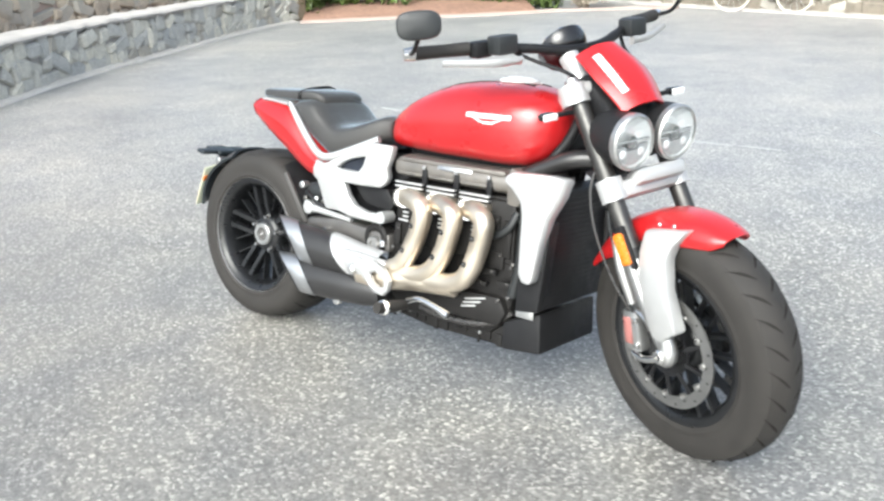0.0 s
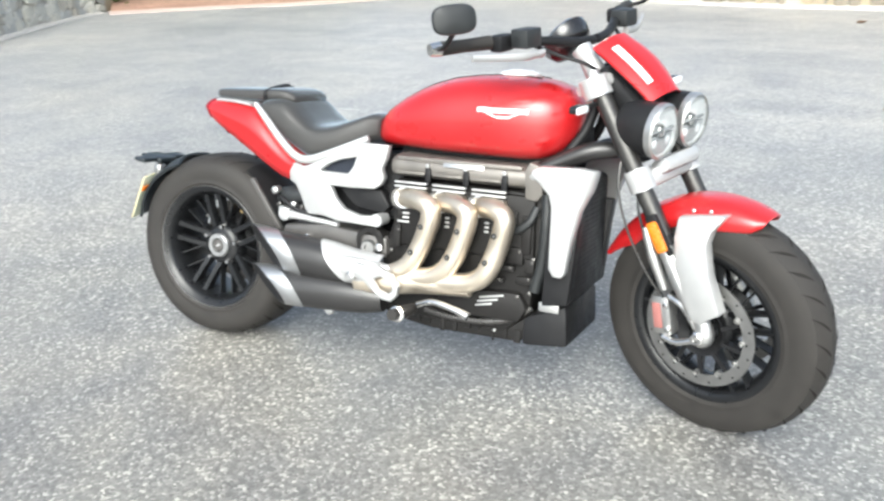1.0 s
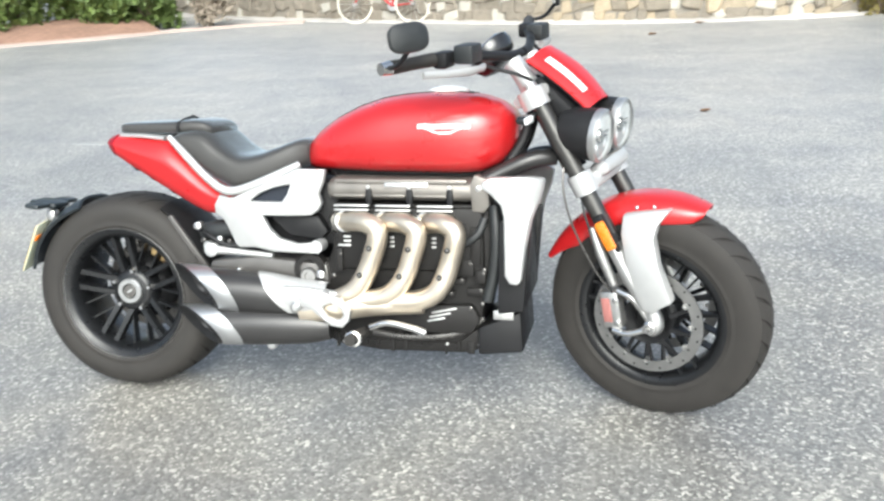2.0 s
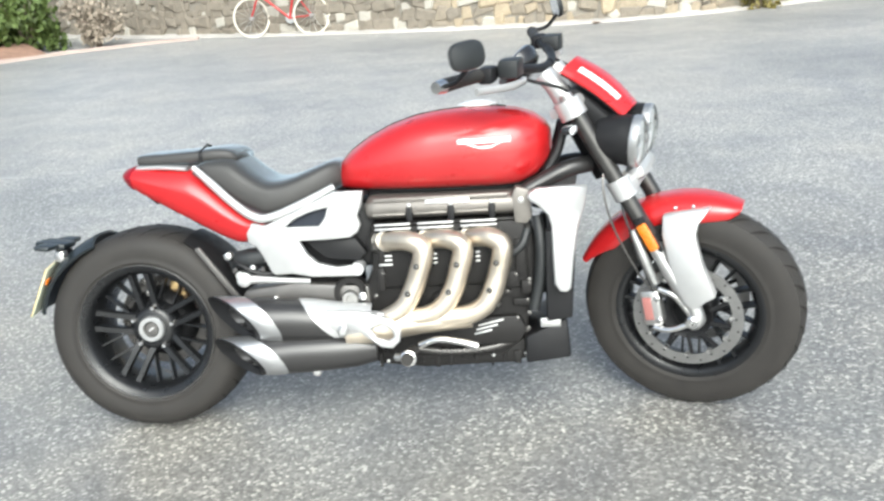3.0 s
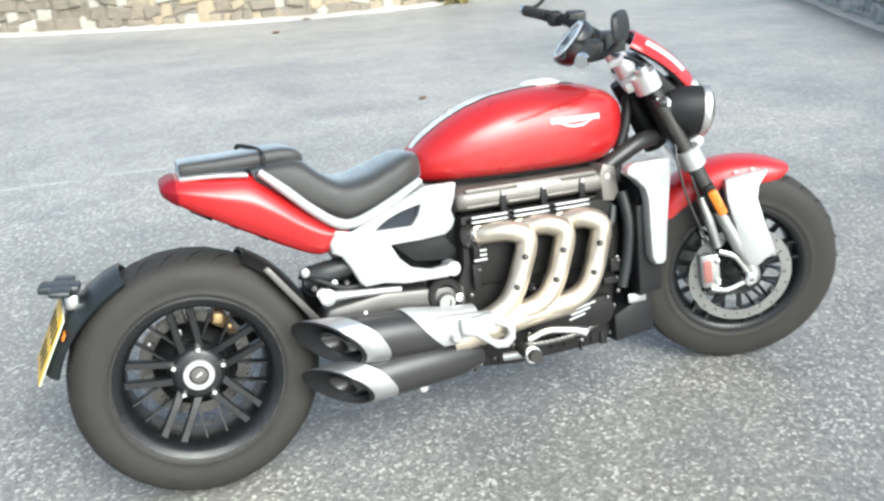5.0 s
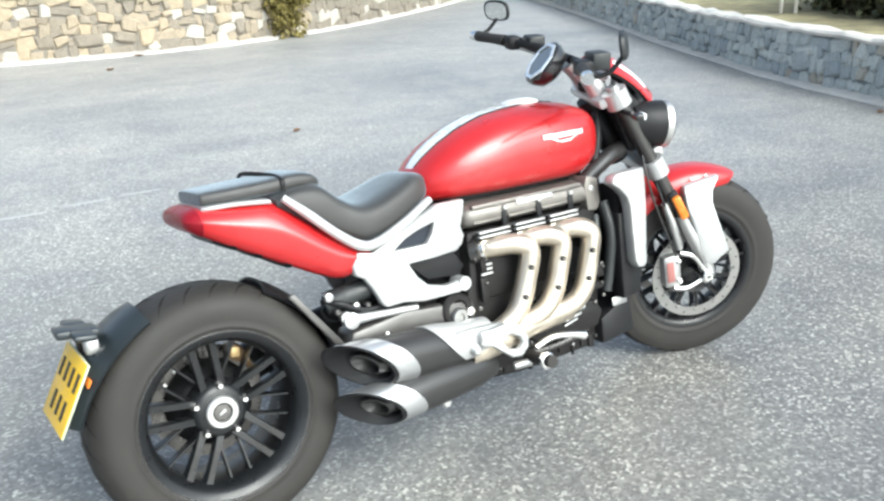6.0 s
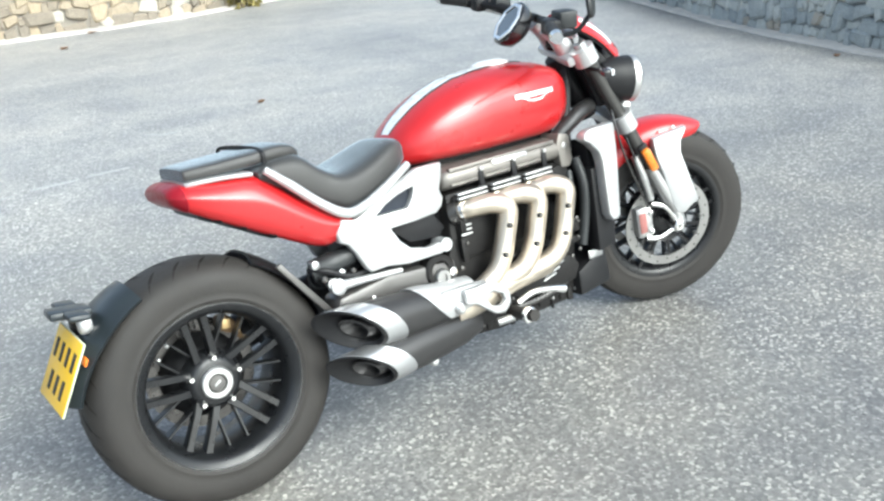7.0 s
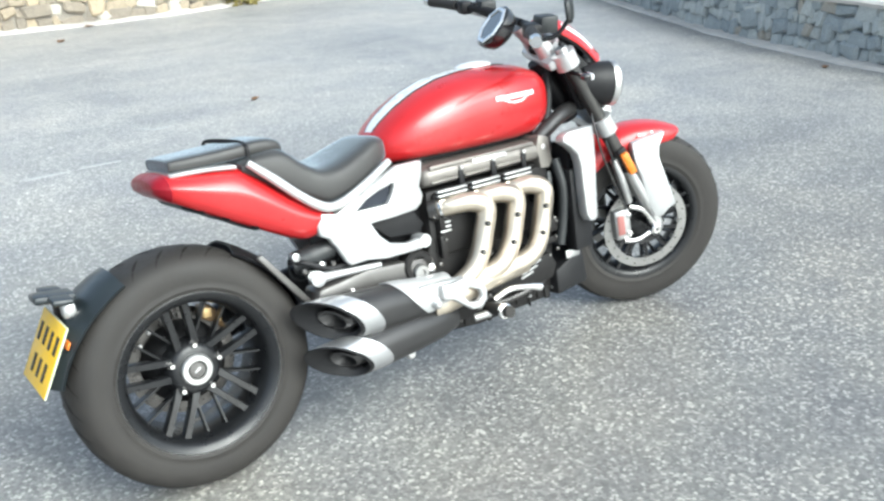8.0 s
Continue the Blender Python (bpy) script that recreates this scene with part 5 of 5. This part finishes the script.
part("shield_bolt", lathe([(0.01, 0.017), (-0.004, 0.017), (-0.010, 0.010), (-0.010, 0)], 14, (0.655, -0.252, 0.342)), ALLOY, up_m)
part("linkage_box", block((0.14, 0.20, 0.06), (0.70, 0, 0.235), 0.012), BLACK, bike, "")

# ---- radiator, wings, frame
rad_ = part("radiator", plate([(1.268, 0.690), (1.318, 0.675), (1.330, 0.345), (1.285, 0.33)], [], -0.175, 0.175, 0.008), BLACK, bike, "black radiator between silver wings")
for k in range(22):
    part("radiator_fin", block((0.004, 0.33, 0.004), (1.3275 - 0.0004 * k, 0, 0.365 + 0.0138 * k), 0.0008), BLACK, rad_)
for s in (-1, 1):
    wing = [(1.204, 0.700), (1.214, 0.718), (1.235, 0.728), (1.300, 0.730), (1.340, 0.730), (1.382, 0.722), (1.372, 0.670), (1.350, 0.612), (1.332, 0.520), (1.322, 0.438), (1.312, 0.424), (1.288, 0.428), (1.274, 0.450), (1.272, 0.550), (1.271, 0.618), (1.262, 0.650), (1.234, 0.680)]
    part("radiator_wing", plate(wing, [], s * 0.240, s * 0.196, 0.010, lambda x, z: -s * 0.060 * max(0, (x - 1.318) / 0.07) ** 1.6), SILVER, bike, "silver radiator wing")
    part("frame_tube", tube([(1.330, s * 0.055, 0.90), (1.306, s * 0.075, 0.82), (1.262, s * 0.10, 0.745), (1.236, s * 0.125, 0.66)], 0.015, 12), BLACK, bike, "black frame tube")
    part("air_duct", tube([(1.40, s * 0.075, 0.775), (1.33, s * 0.10, 0.765), (1.25, s * 0.11, 0.73), (1.19, s * 0.12, 0.70)], [0.025, 0.026, 0.025, 0.024], 14), MUFF, bike, "grey front frame duct")
    part("radiator_side", plate([(1.255, 0.60), (1.345, 0.60), (1.325, 0.34), (1.25, 0.33)], [], s * 0.200, s * 0.150, 0.006), BLACK, bike)
part("frame_spine", block((0.50, 0.16, 0.06), (0.98, 0, 0.735), 0.012), BLACK, bike)
part("down_hose", tube([(1.235, -0.155, 0.64), (1.242, -0.17, 0.55), (1.235, -0.165, 0.45), (1.215, -0.16, 0.36)], 0.017, 12), PLASTIC, bike, "black coolant hose")


# ---------------------------------------------------------------- walls round the car park
def along(path, step):
    """Points at even steps along a line of (x, y), with the way there."""
    p = curve([(x, y, 0) for x, y in path], 12)
    out, left = [], 0.0
    for a, b in zip(p, p[1:]):
        L = (b - a).length
        d = left
        while d < L:
            out.append((a + (b - a) * d / L, (b - a).normalized()))
            d += step
        left = d - L
    return out


STONES = []
for k in range(12):
    rs = random.Random(40 + k)
    b = bmesh.new()
    bmesh.ops.create_cube(b, size=1)
    for v in b.verts:
        v.co += Vector((rs.uniform(-0.22, 0.22), rs.uniform(-0.14, 0.14), rs.uniform(-0.22, 0.22)))
    bmesh.ops.bevel(b, geom=b.edges[:], offset=0.13, segments=1, affect="EDGES", clamp_overlap=True)
    me = bpy.data.meshes.new("stone")
    b.to_mesh(me)
    b.free()
    STONES.append(me)


def stone_mesh(k, mat, cache={}):
    if (k, mat.name) not in cache:
        me = STONES[k].copy()
        me.materials.append(mat)
        cache[k, mat.name] = me
    return cache[k, mat.name]


def sweep(path, section, step=0.5):
    """A section of (across, up) swept along a line; across is to the line's right."""
    bm = bmesh.new()
    rings = []
    for p, w in along(path, step):
        side = Vector((w.y, -w.x, 0))
        rings.append([p + side * a + Vector((0, 0, z)) for a, z in section])
    skin(bm, rings)
    return bm


def stone_wall(name, path, height, mat, pale, label, seed, course, near, cap=None, limit=300, joint=None, proud=0.17, tilt=0.45, back=-0.25):
    """A dry-stone wall; the face to the right of the line is laid with single stones."""
    rs = random.Random(seed)
    core = tagged(part(name, sweep(path, [(-0.22, -0.1), (-0.22, height - 0.03), (0.20, height - 0.03), (0.22, -0.1)]), joint or MORTAR, smooth=False), label, "wall", kind="structure")
    pts = along(path, 0.02)
    laid = []
    z = 0.02
    while z < height - course * 0.4:
        h = course * rs.uniform(0.8, 1.25)
        i = 0
        while i < len(pts) - 1:
            L = course * rs.choice((0.8, 1.0, 1.2, 1.5, 1.9, 2.3)) * rs.uniform(0.85, 1.15)
            n = int(L / 0.02)
            p, w = pts[min(i + n // 2, len(pts) - 1)]
            hh = h * rs.uniform(0.72, 1.45)
            zz = z + h / 2 + rs.uniform(-0.25, 0.25) * h * 0.5
            side = Vector((w.y, -w.x, 0))
            m = Matrix.Translation(p + side * (proud + rs.uniform(-0.02, 0.03) * (proud / 0.17) ** 2) + Vector((0, 0, zz))) @ Matrix.Rotation(math.atan2(w.y, w.x), 4, "Z") @ Matrix.Rotation(rs.uniform(-tilt, tilt), 4, "Y") @ Matrix.Diagonal((L * 1.03, 0.2, hh * 1.06, 1))
            laid.append((p.x, p.y, m, rs.randrange(12), rs.random() < pale))
            i += n
        z += h
    laid.sort(key=lambda q: (q[0] - near[0]) ** 2 + (q[1] - near[1]) ** 2)
    for x, y, m, k, white in laid[:limit]:
        o = new("stone", stone_mesh(k, STONE_WHITE if white else mat))
        o.parent = core
        o.matrix_basis = m
    for white in (False, True):
        rest = [q for q in laid[limit:] if q[4] == white]
        if rest:
            verts, faces = [], []
            for x, y, m, k, _ in rest:
                o = len(verts)
                verts += [m @ v.co for v in STONES[k].vertices]
                faces += [[o + i for i in f.vertices] for f in STONES[k].polygons]
            me = bpy.data.meshes.new("stonework")
            me.from_pydata(verts, [], faces)
            me.materials.append(STONE_WHITE if white else mat)
            ob = new("stonework", me)
            ob.parent = core
            tagged(ob, kind="stuff")
    if cap:
        lumps = sweep(path, [(back, height - 0.035), (back + 0.01, height + 0.030), (0.14, height + 0.034), (0.24, height + 0.022), (0.272, height - 0.002), (0.268, height - 0.028)], 0.12)
        for v in lumps.verts:
            v.co += Vector((noise.noise(v.co * 4), noise.noise(v.co * 4 + Vector((5, 0, 0))), noise.noise(v.co * 5 + Vector((0, 9, 0))))) * 0.028
        part("coping", lumps, cap, core, "pale uneven mortar coping", smooth=False)
    return core


FAR = [(-13.0, 19.0), (-8.6, 16.4), (-6.2, 14.85), (-4.4, 13.85), (-2.9, 13.2), (-1.4, 12.65), (0.4, 12.05), (2.3, 11.75), (3.4, 11.8), (4.8, 12.1), (6.6, 13.0), (8.2, 14.1), (10.9, 16.2), (15.0, 20.0)]
RIGHT = [(20.0, 25.0), (15.5, 18.6), (13.2, 14.6), (11.3, 11.0), (8.85, 6.55), (7.68, 4.3), (7.08, 3.0), (6.82, 2.2), (6.62, 1.6), (6.1, -0.6), (5.5, -3.0), (5.1, -6.0)]
LEFT = [(-3.3, -4.0), (-4.9, -1.0), (-6.45, 1.55), (-7.15, 2.5), (-8.0, 3.85), (-8.95, 5.65), (-9.85, 7.4), (-10.4, 8.7), (-10.6, 9.4)]
stone_wall("wall_far", FAR, 1.5, STONE_WARM, 0.10, "sunlit buff dry-stone wall of uneven blocks", 5, 0.145, (3.0, 11.0), joint=MORTAR_BUFF, proud=0.142, tilt=0.28)
stone_wall("wall_side", RIGHT, 0.505, STONE_SLATE, 0.03, "low grey fieldstone wall with pale mortar coping", 6, 0.105, (7.8, 4.5), COPING, joint=MORTAR_GREY, proud=0.142, tilt=0.30, back=0.04)
low = stone_wall("wall_low", LEFT, 0.56, STONE_GREY, 0.16, "low grey fieldstone wall with pale stones", 7, 0.16, (-8.5, 5.0), CONCRETE, joint=CONCRETE, proud=0.15)
UPPER = [(x - 0.80, y - 0.40) for x, y in LEFT]
stone_wall("wall_terrace", UPPER, 0.98, STONE_PALE, 0.30, "pale beige stone terrace wall behind the low wall", 8, 0.19, (-9.0, 4.5), joint=RENDERED)
terrace = sweep(LEFT, [(-0.24, -0.05), (-0.24, 0.50), (-0.66, 0.52), (-0.70, -0.05)], 0.5)
tagged(part("terrace_bed", terrace, RENDERED, smooth=False), "pinkish gravel bed between the two stone walls", "planting bed", kind="structure")
part("wall_pier", block((0.42, 0.42, 0.86), (-10.65, 9.62, 0.42), 0.05), STONE_WARM, low, "buff stone end pier")
for i, (path, up, mat) in enumerate(((FAR, 0.05, KERBM), (RIGHT, 0.028, COPING), (LEFT, 0.04, COPING))):
    kerb = sweep(path, [(0.16, -0.05), (0.16, up + 0.03), (0.25, up), (0.34, up * 0.6), (0.38, -0.05)], 0.4)
    for v in kerb.verts:
        v.co += Vector((noise.noise(v.co * 3), noise.noise(v.co * 3 + Vector((7, 0, 0))), noise.noise(v.co * 5) * 0.4)) * 0.03
    tagged(part("kerb_%d" % (i + 1), kerb, mat, smooth=False), "pale rough concrete strip at the wall foot", "kerb", kind="structure")


# ---------------------------------------------------------------- planting and things behind the walls
def leaves(centre, size, count, leaf, seed, mat, name="crown"):
    """A crown of single leaves in uneven clumps."""
    rs = random.Random(seed)
    verts, faces = [], []
    clumps = [Vector((rs.gauss(0, 0.42) * size[0], rs.gauss(0, 0.42) * size[1], rs.gauss(0, 0.36) * size[2])) for _ in range(max(5, count // 60))]
    for _ in range(count):
        c = rs.choice(clumps)
        p = Vector(centre) + c + Vector((rs.gauss(0, 0.16) * size[0], rs.gauss(0, 0.16) * size[1], rs.gauss(0, 0.18) * size[2]))
        p.z = max(p.z, 0.03)
        q = Euler((rs.uniform(-1.2, 1.2), rs.uniform(-1.2, 1.2), rs.uniform(0, 6.3))).to_matrix()
        L, W = leaf * rs.uniform(0.7, 1.4), leaf * rs.uniform(0.25, 0.45)
        o = len(verts)
        for v in ((0, 0, 0), (L * 0.45, W, 0.12 * L), (L, 0, -0.05 * L), (L * 0.45, -W, 0.12 * L)):
            verts.append(p + q @ Vector(v))
        faces.append((o, o + 1, o + 2, o + 3))
    me = bpy.data.meshes.new(name)
    me.from_pydata(verts, [], faces)
    me.materials.append(mat)
    return new(name, me)


def bush(x, y, size, count, leaf, seed, mat, label, lift=0.5, z=0.0):
    r = root("bush", pose(x, y, z), label, "bush", "planting along the walls")
    rs = random.Random(seed)
    bm = bmesh.new()
    for k in range(5):
        a = rs.uniform(0, 6.28)
        tip = Vector((math.cos(a) * size[0] * 0.6, math.sin(a) * size[1] * 0.6, size[2] * rs.uniform(0.9, 1.4)))
        tube([(0, 0, -0.03), tip * 0.5 + Vector((0, 0, 0.1)), tip], [0.05, 0.03, 0.01], 6, 3, bm=bm)
    part("stem", bm, BARK, r)
    c = leaves((0, 0, size[2] * lift * 1.6), size, count, leaf, seed + 1, mat)
    c.parent = r
    return r


for k, (x, y) in enumerate(((-11.3, 8.9), (-10.9, 10.0), (-10.3, 11.2), (-9.6, 12.2), (-8.9, 13.1), (-12.2, 10.1), (-11.6, 11.6))):
    bush(x, y, (0.82, 0.75, 1.65), 4400, 0.15, 100 + k, LEAFG, "dense green broad-leaved shrub above brown leaf litter")
bush(5.25, 11.95, (0.46, 0.36, 0.75), 2600, 0.085, 130, LEAFY, "olive-yellow dry shrub against the stone wall", 0.55)
for x, y, k in ((-7.9, 12.5, 0), (-7.3, 12.9, 1)):
    bush(x, y, (0.6, 0.52, 0.75), 1700, 0.13, 120 + k, LEAFG, "dense green broad-leaved shrub above brown leaf litter")
bush(-6.05, 12.95, (0.45, 0.34, 0.45), 1300, 0.09, 126, DRYLEAF, "pale dry twiggy shrub at the wall foot", 0.5)
soil = bmesh.new()
rings = []
for p, w in along([(-10.2, 9.5), (-9.5, 10.1), (-8.6, 10.8), (-7.4, 11.6), (-6.5, 12.5)], 0.4):
    side = Vector((w.y, -w.x, 0))
    rings.append([p + side * a + Vector((0, 0, z)) for a, z in ((0.4, -0.02), (0.22 + 0.12 * noise.noise(p * 3), 0.04), (-0.6, 0.17), (-1.8, 0.24), (-1.8, -0.02))])
skin(soil, rings)
edging = sweep([(-10.2, 9.5), (-9.5, 10.1), (-8.6, 10.8), (-7.4, 11.6), (-6.6, 12.45), (-5.7, 13.05), (-4.9, 13.45), (-4.2, 13.62)], [(0.36, -0.05), (0.36, 0.05), (0.44, 0.05), (0.48, 0.03), (0.49, -0.05)], 0.3)
for v in edging.verts:
    v.co += Vector((noise.noise(v.co * 3), noise.noise(v.co * 3 + Vector((7, 0, 0))), noise.noise(v.co * 5) * 0.4)) * 0.04
tagged(part("kerb_4", edging, RENDERED, smooth=False), "pale rough concrete edging of the planting bed", "kerb", kind="structure")
tagged(part("planting_bed", soil, SOIL), "red-brown soil bed covered in fallen leaves", "planting bed", kind="structure")
for k, (x, y) in enumerate(((11.5, 2.6), (13.0, 6.0), (15.2, 9.5), (10.6, -0.4), (17.5, 14.0))):
    bush(x, y, (1.3, 1.3, 0.8), 1500, 0.16, 150 + k, LEAFG, "green shrub behind the low stone wall")
for k, (x, y) in enumerate(((9.55, 4.50), (9.45, 3.70), (9.75, 3.0), (9.3, 2.2), (9.1, 1.2), (8.75, 3.95), (8.62, 3.35), (8.45, 2.75), (8.3, 2.1))):
    bush(x, y, (0.62, 0.62, 0.62), 3000, 0.10, 170 + k, LEAFO, "dull olive shrub on the bank behind the low wall", 0.5, 0.46)
lawn = bmesh.new()
skin(lawn, [[p + Vector((-w.y, w.x, 0)) * a + Vector((0, 0, z)) for a, z in ((-0.06, 0.40), (-0.06, 0.525), (0.3, 0.535), (6, 0.56), (14, 0.75), (14, -0.05))] for p, w in along(RIGHT, 1.0)])
tagged(part("lawn_bank", lawn, GRASS), "dry yellowish grassy bank behind the low wall", "grass", kind="structure")
post = root("fence_post", pose(9.28, 6.84, 0.44), "slim weathered fence post on the grassy bank", "post", "fence posts")
part("post_shaft", rod((0, 0, -0.1), (0, 0, 1.5), 0.022, 8), GALV, post)
for x, y in ((8.07, 4.40), (8.14, 4.26)):
    copy_thing(post, pose(x, y, 0.42))
# house beyond the low wall
house = root("house", pose(-14.2, 2.2, 0, 0, 0, 40), "pink-beige rendered house behind the low wall", "house")
part("house_wall", block((9.0, 4.0, 5.0), (0, 2.6, 2.4), 0.02), RENDERED, house)
for x in (-2.6, 0.2, 2.8):
    part("window_frame", block((1.1, 0.10, 1.3), (x, 0.58, 1.9), 0.01), WHITE, house)
    part("window_pane", block((0.9, 0.03, 1.1), (x, 0.515, 1.9), 0.004), SCREEN, house)
part("roof", block((9.6, 4.6, 0.25), (0, 2.6, 5.0), 0.02), CONCRETE, house)


# ---------------------------------------------------------------- bicycle by the far wall
def bicycle(m):
    r = root("bicycle", m, "red bicycle with pale tyres beside the stone wall", "bicycle")
    for x, turn, name in ((0.0, 0, "rear_wheel"), (1.11, 47, "front_wheel")):
        ring = lathe([(0.014, 0.335), (0.017, 0.322), (0.012, 0.305), (-0.012, 0.305), (-0.017, 0.322), (-0.014, 0.335)], 36, closed=True)
        w = part(name, ring, GALV, r, "bicycle wheel with a pale tyre", pose(x, 0, 0.335, 0, 0, turn))
        sp = bmesh.new()
        for k in range(14):
            a = 2 * math.pi * k / 14
            rod((0, 0, 0), (0.31 * math.cos(a), 0, 0.31 * math.sin(a)), 0.003, 4, bm=sp)
        part("wheel_spokes", sp, ALLOY, w)
        part("wheel_hub", rod((0, -0.05, 0), (0, 0.05, 0), 0.025, 10), ALLOY, w)
    for a, b, rr in (((0.40, 0, 0.30), (0.28, 0, 0.80), 0.018), ((0.28, 0, 0.76), (0.88, 0, 0.80), 0.018), ((0.40, 0, 0.30), (0.90, 0, 0.70), 0.020), ((0, 0, 0.335), (0.40, 0, 0.30), 0.012), ((0, 0, 0.335), (0.29, 0, 0.74), 0.011), ((0.87, 0, 0.90), (1.11, 0, 0.335), 0.016)):
        part("frame_tube", rod(a, b, rr, 10), RED, r)
    part("saddle", block((0.26, 0.14, 0.06), (0.26, 0, 0.88), 0.025), BLACK, r)
    part("bicycle_bar", tube([(0.80, -0.28, 0.98), (0.87, -0.1, 0.97), (0.87, 0.1, 0.97), (0.80, 0.28, 0.98)], 0.013, 8), ALLOY, r)
    part("crank", lathe([(-0.03, 0.09), (-0.02, 0.09), (-0.02, 0.02), (-0.03, 0.02)], 20, (0.40, 0, 0.30), closed=True), ALLOY, r)


bicycle(pose(-2.05, 12.55, 0.0, 5, 0, 171))


# ---------------------------------------------------------------- small things on the asphalt
def leaf_litter(x, y, s, turn, seed):
    rs = random.Random(seed)
    bm = bmesh.new()
    pts = [(-1, 0), (-0.55, 0.35), (-0.1, 0.5), (0.4, 0.36), (1, 0), (0.4, -0.3), (-0.1, -0.45), (-0.6, -0.3)]
    top = [bm.verts.new((px * s * rs.uniform(0.85, 1.1), py * s, 0.012 + 0.4 * s * (py * py) + rs.uniform(0, 0.01))) for px, py in pts]
    mid = bm.verts.new((0, 0, 0.006))
    for i in range(len(top)):
        bm.faces.new((top[i], top[(i + 1) % len(top)], mid))
    ext = bmesh.ops.extrude_face_region(bm, geom=bm.faces[:])
    for v in [g for g in ext["geom"] if isinstance(g, bmesh.types.BMVert)]:
        v.co.z -= 0.005
    tagged(part("dead_leaf", bm, LEAFD, None, "", pose(x, y, 0, 0, 0, turn)), "curled dry brown leaf lying on the asphalt", "leaf", "fallen leaves")


for k, (x, y, s, a) in enumerate(((2.21, 4.58, 0.05, 30), (6.16, 1.95, 0.05, 0), (1.94, 9.95, 0.09, 50), (2.65, 11.3, 0.09, 20))):
    leaf_litter(x, y, s, a, 60 + k)


def scuff(x, y, length, turn, bend, seed):
    rs = random.Random(seed)
    bm = bmesh.new()
    rows = []
    for i in range(15):
        u = i / 14
        w = 0.016 * math.sin(math.pi * u) ** 0.5 * rs.uniform(0.6, 1.2) + 0.003
        yy = bend * math.sin(math.pi * u)
        rows.append([((u - 0.5) * length, yy - w, 0.0035), ((u - 0.5) * length, yy + w, 0.0035)])
    skin(bm, rows, False, False)
    ext = bmesh.ops.extrude_face_region(bm, geom=bm.faces[:])
    for v in [g for g in ext["geom"] if isinstance(g, bmesh.types.BMVert)]:
        v.co.z = -0.002
    tagged(part("paint_scuff", bm, ROADWHITE, None, "", pose(x, y, 0, 0, 0, turn)), "worn white paint scuff on the asphalt", "road mark", "paint scuffs")


scuff(1.19, 4.24, 0.17, -52, 0.01, 1)
scuff(1.30, 4.18, 0.16, 12, 0.01, 2)
# a faded, broken parking line
rs = random.Random(9)
for k in range(9):
    scuff(-2.5 + 0.40 * k + rs.uniform(-0.05, 0.05), 3.45 + 0.10 * math.sin(k) * 0.5, rs.uniform(0.22, 0.40), rs.uniform(-7, 4), 0.008, 20 + k)
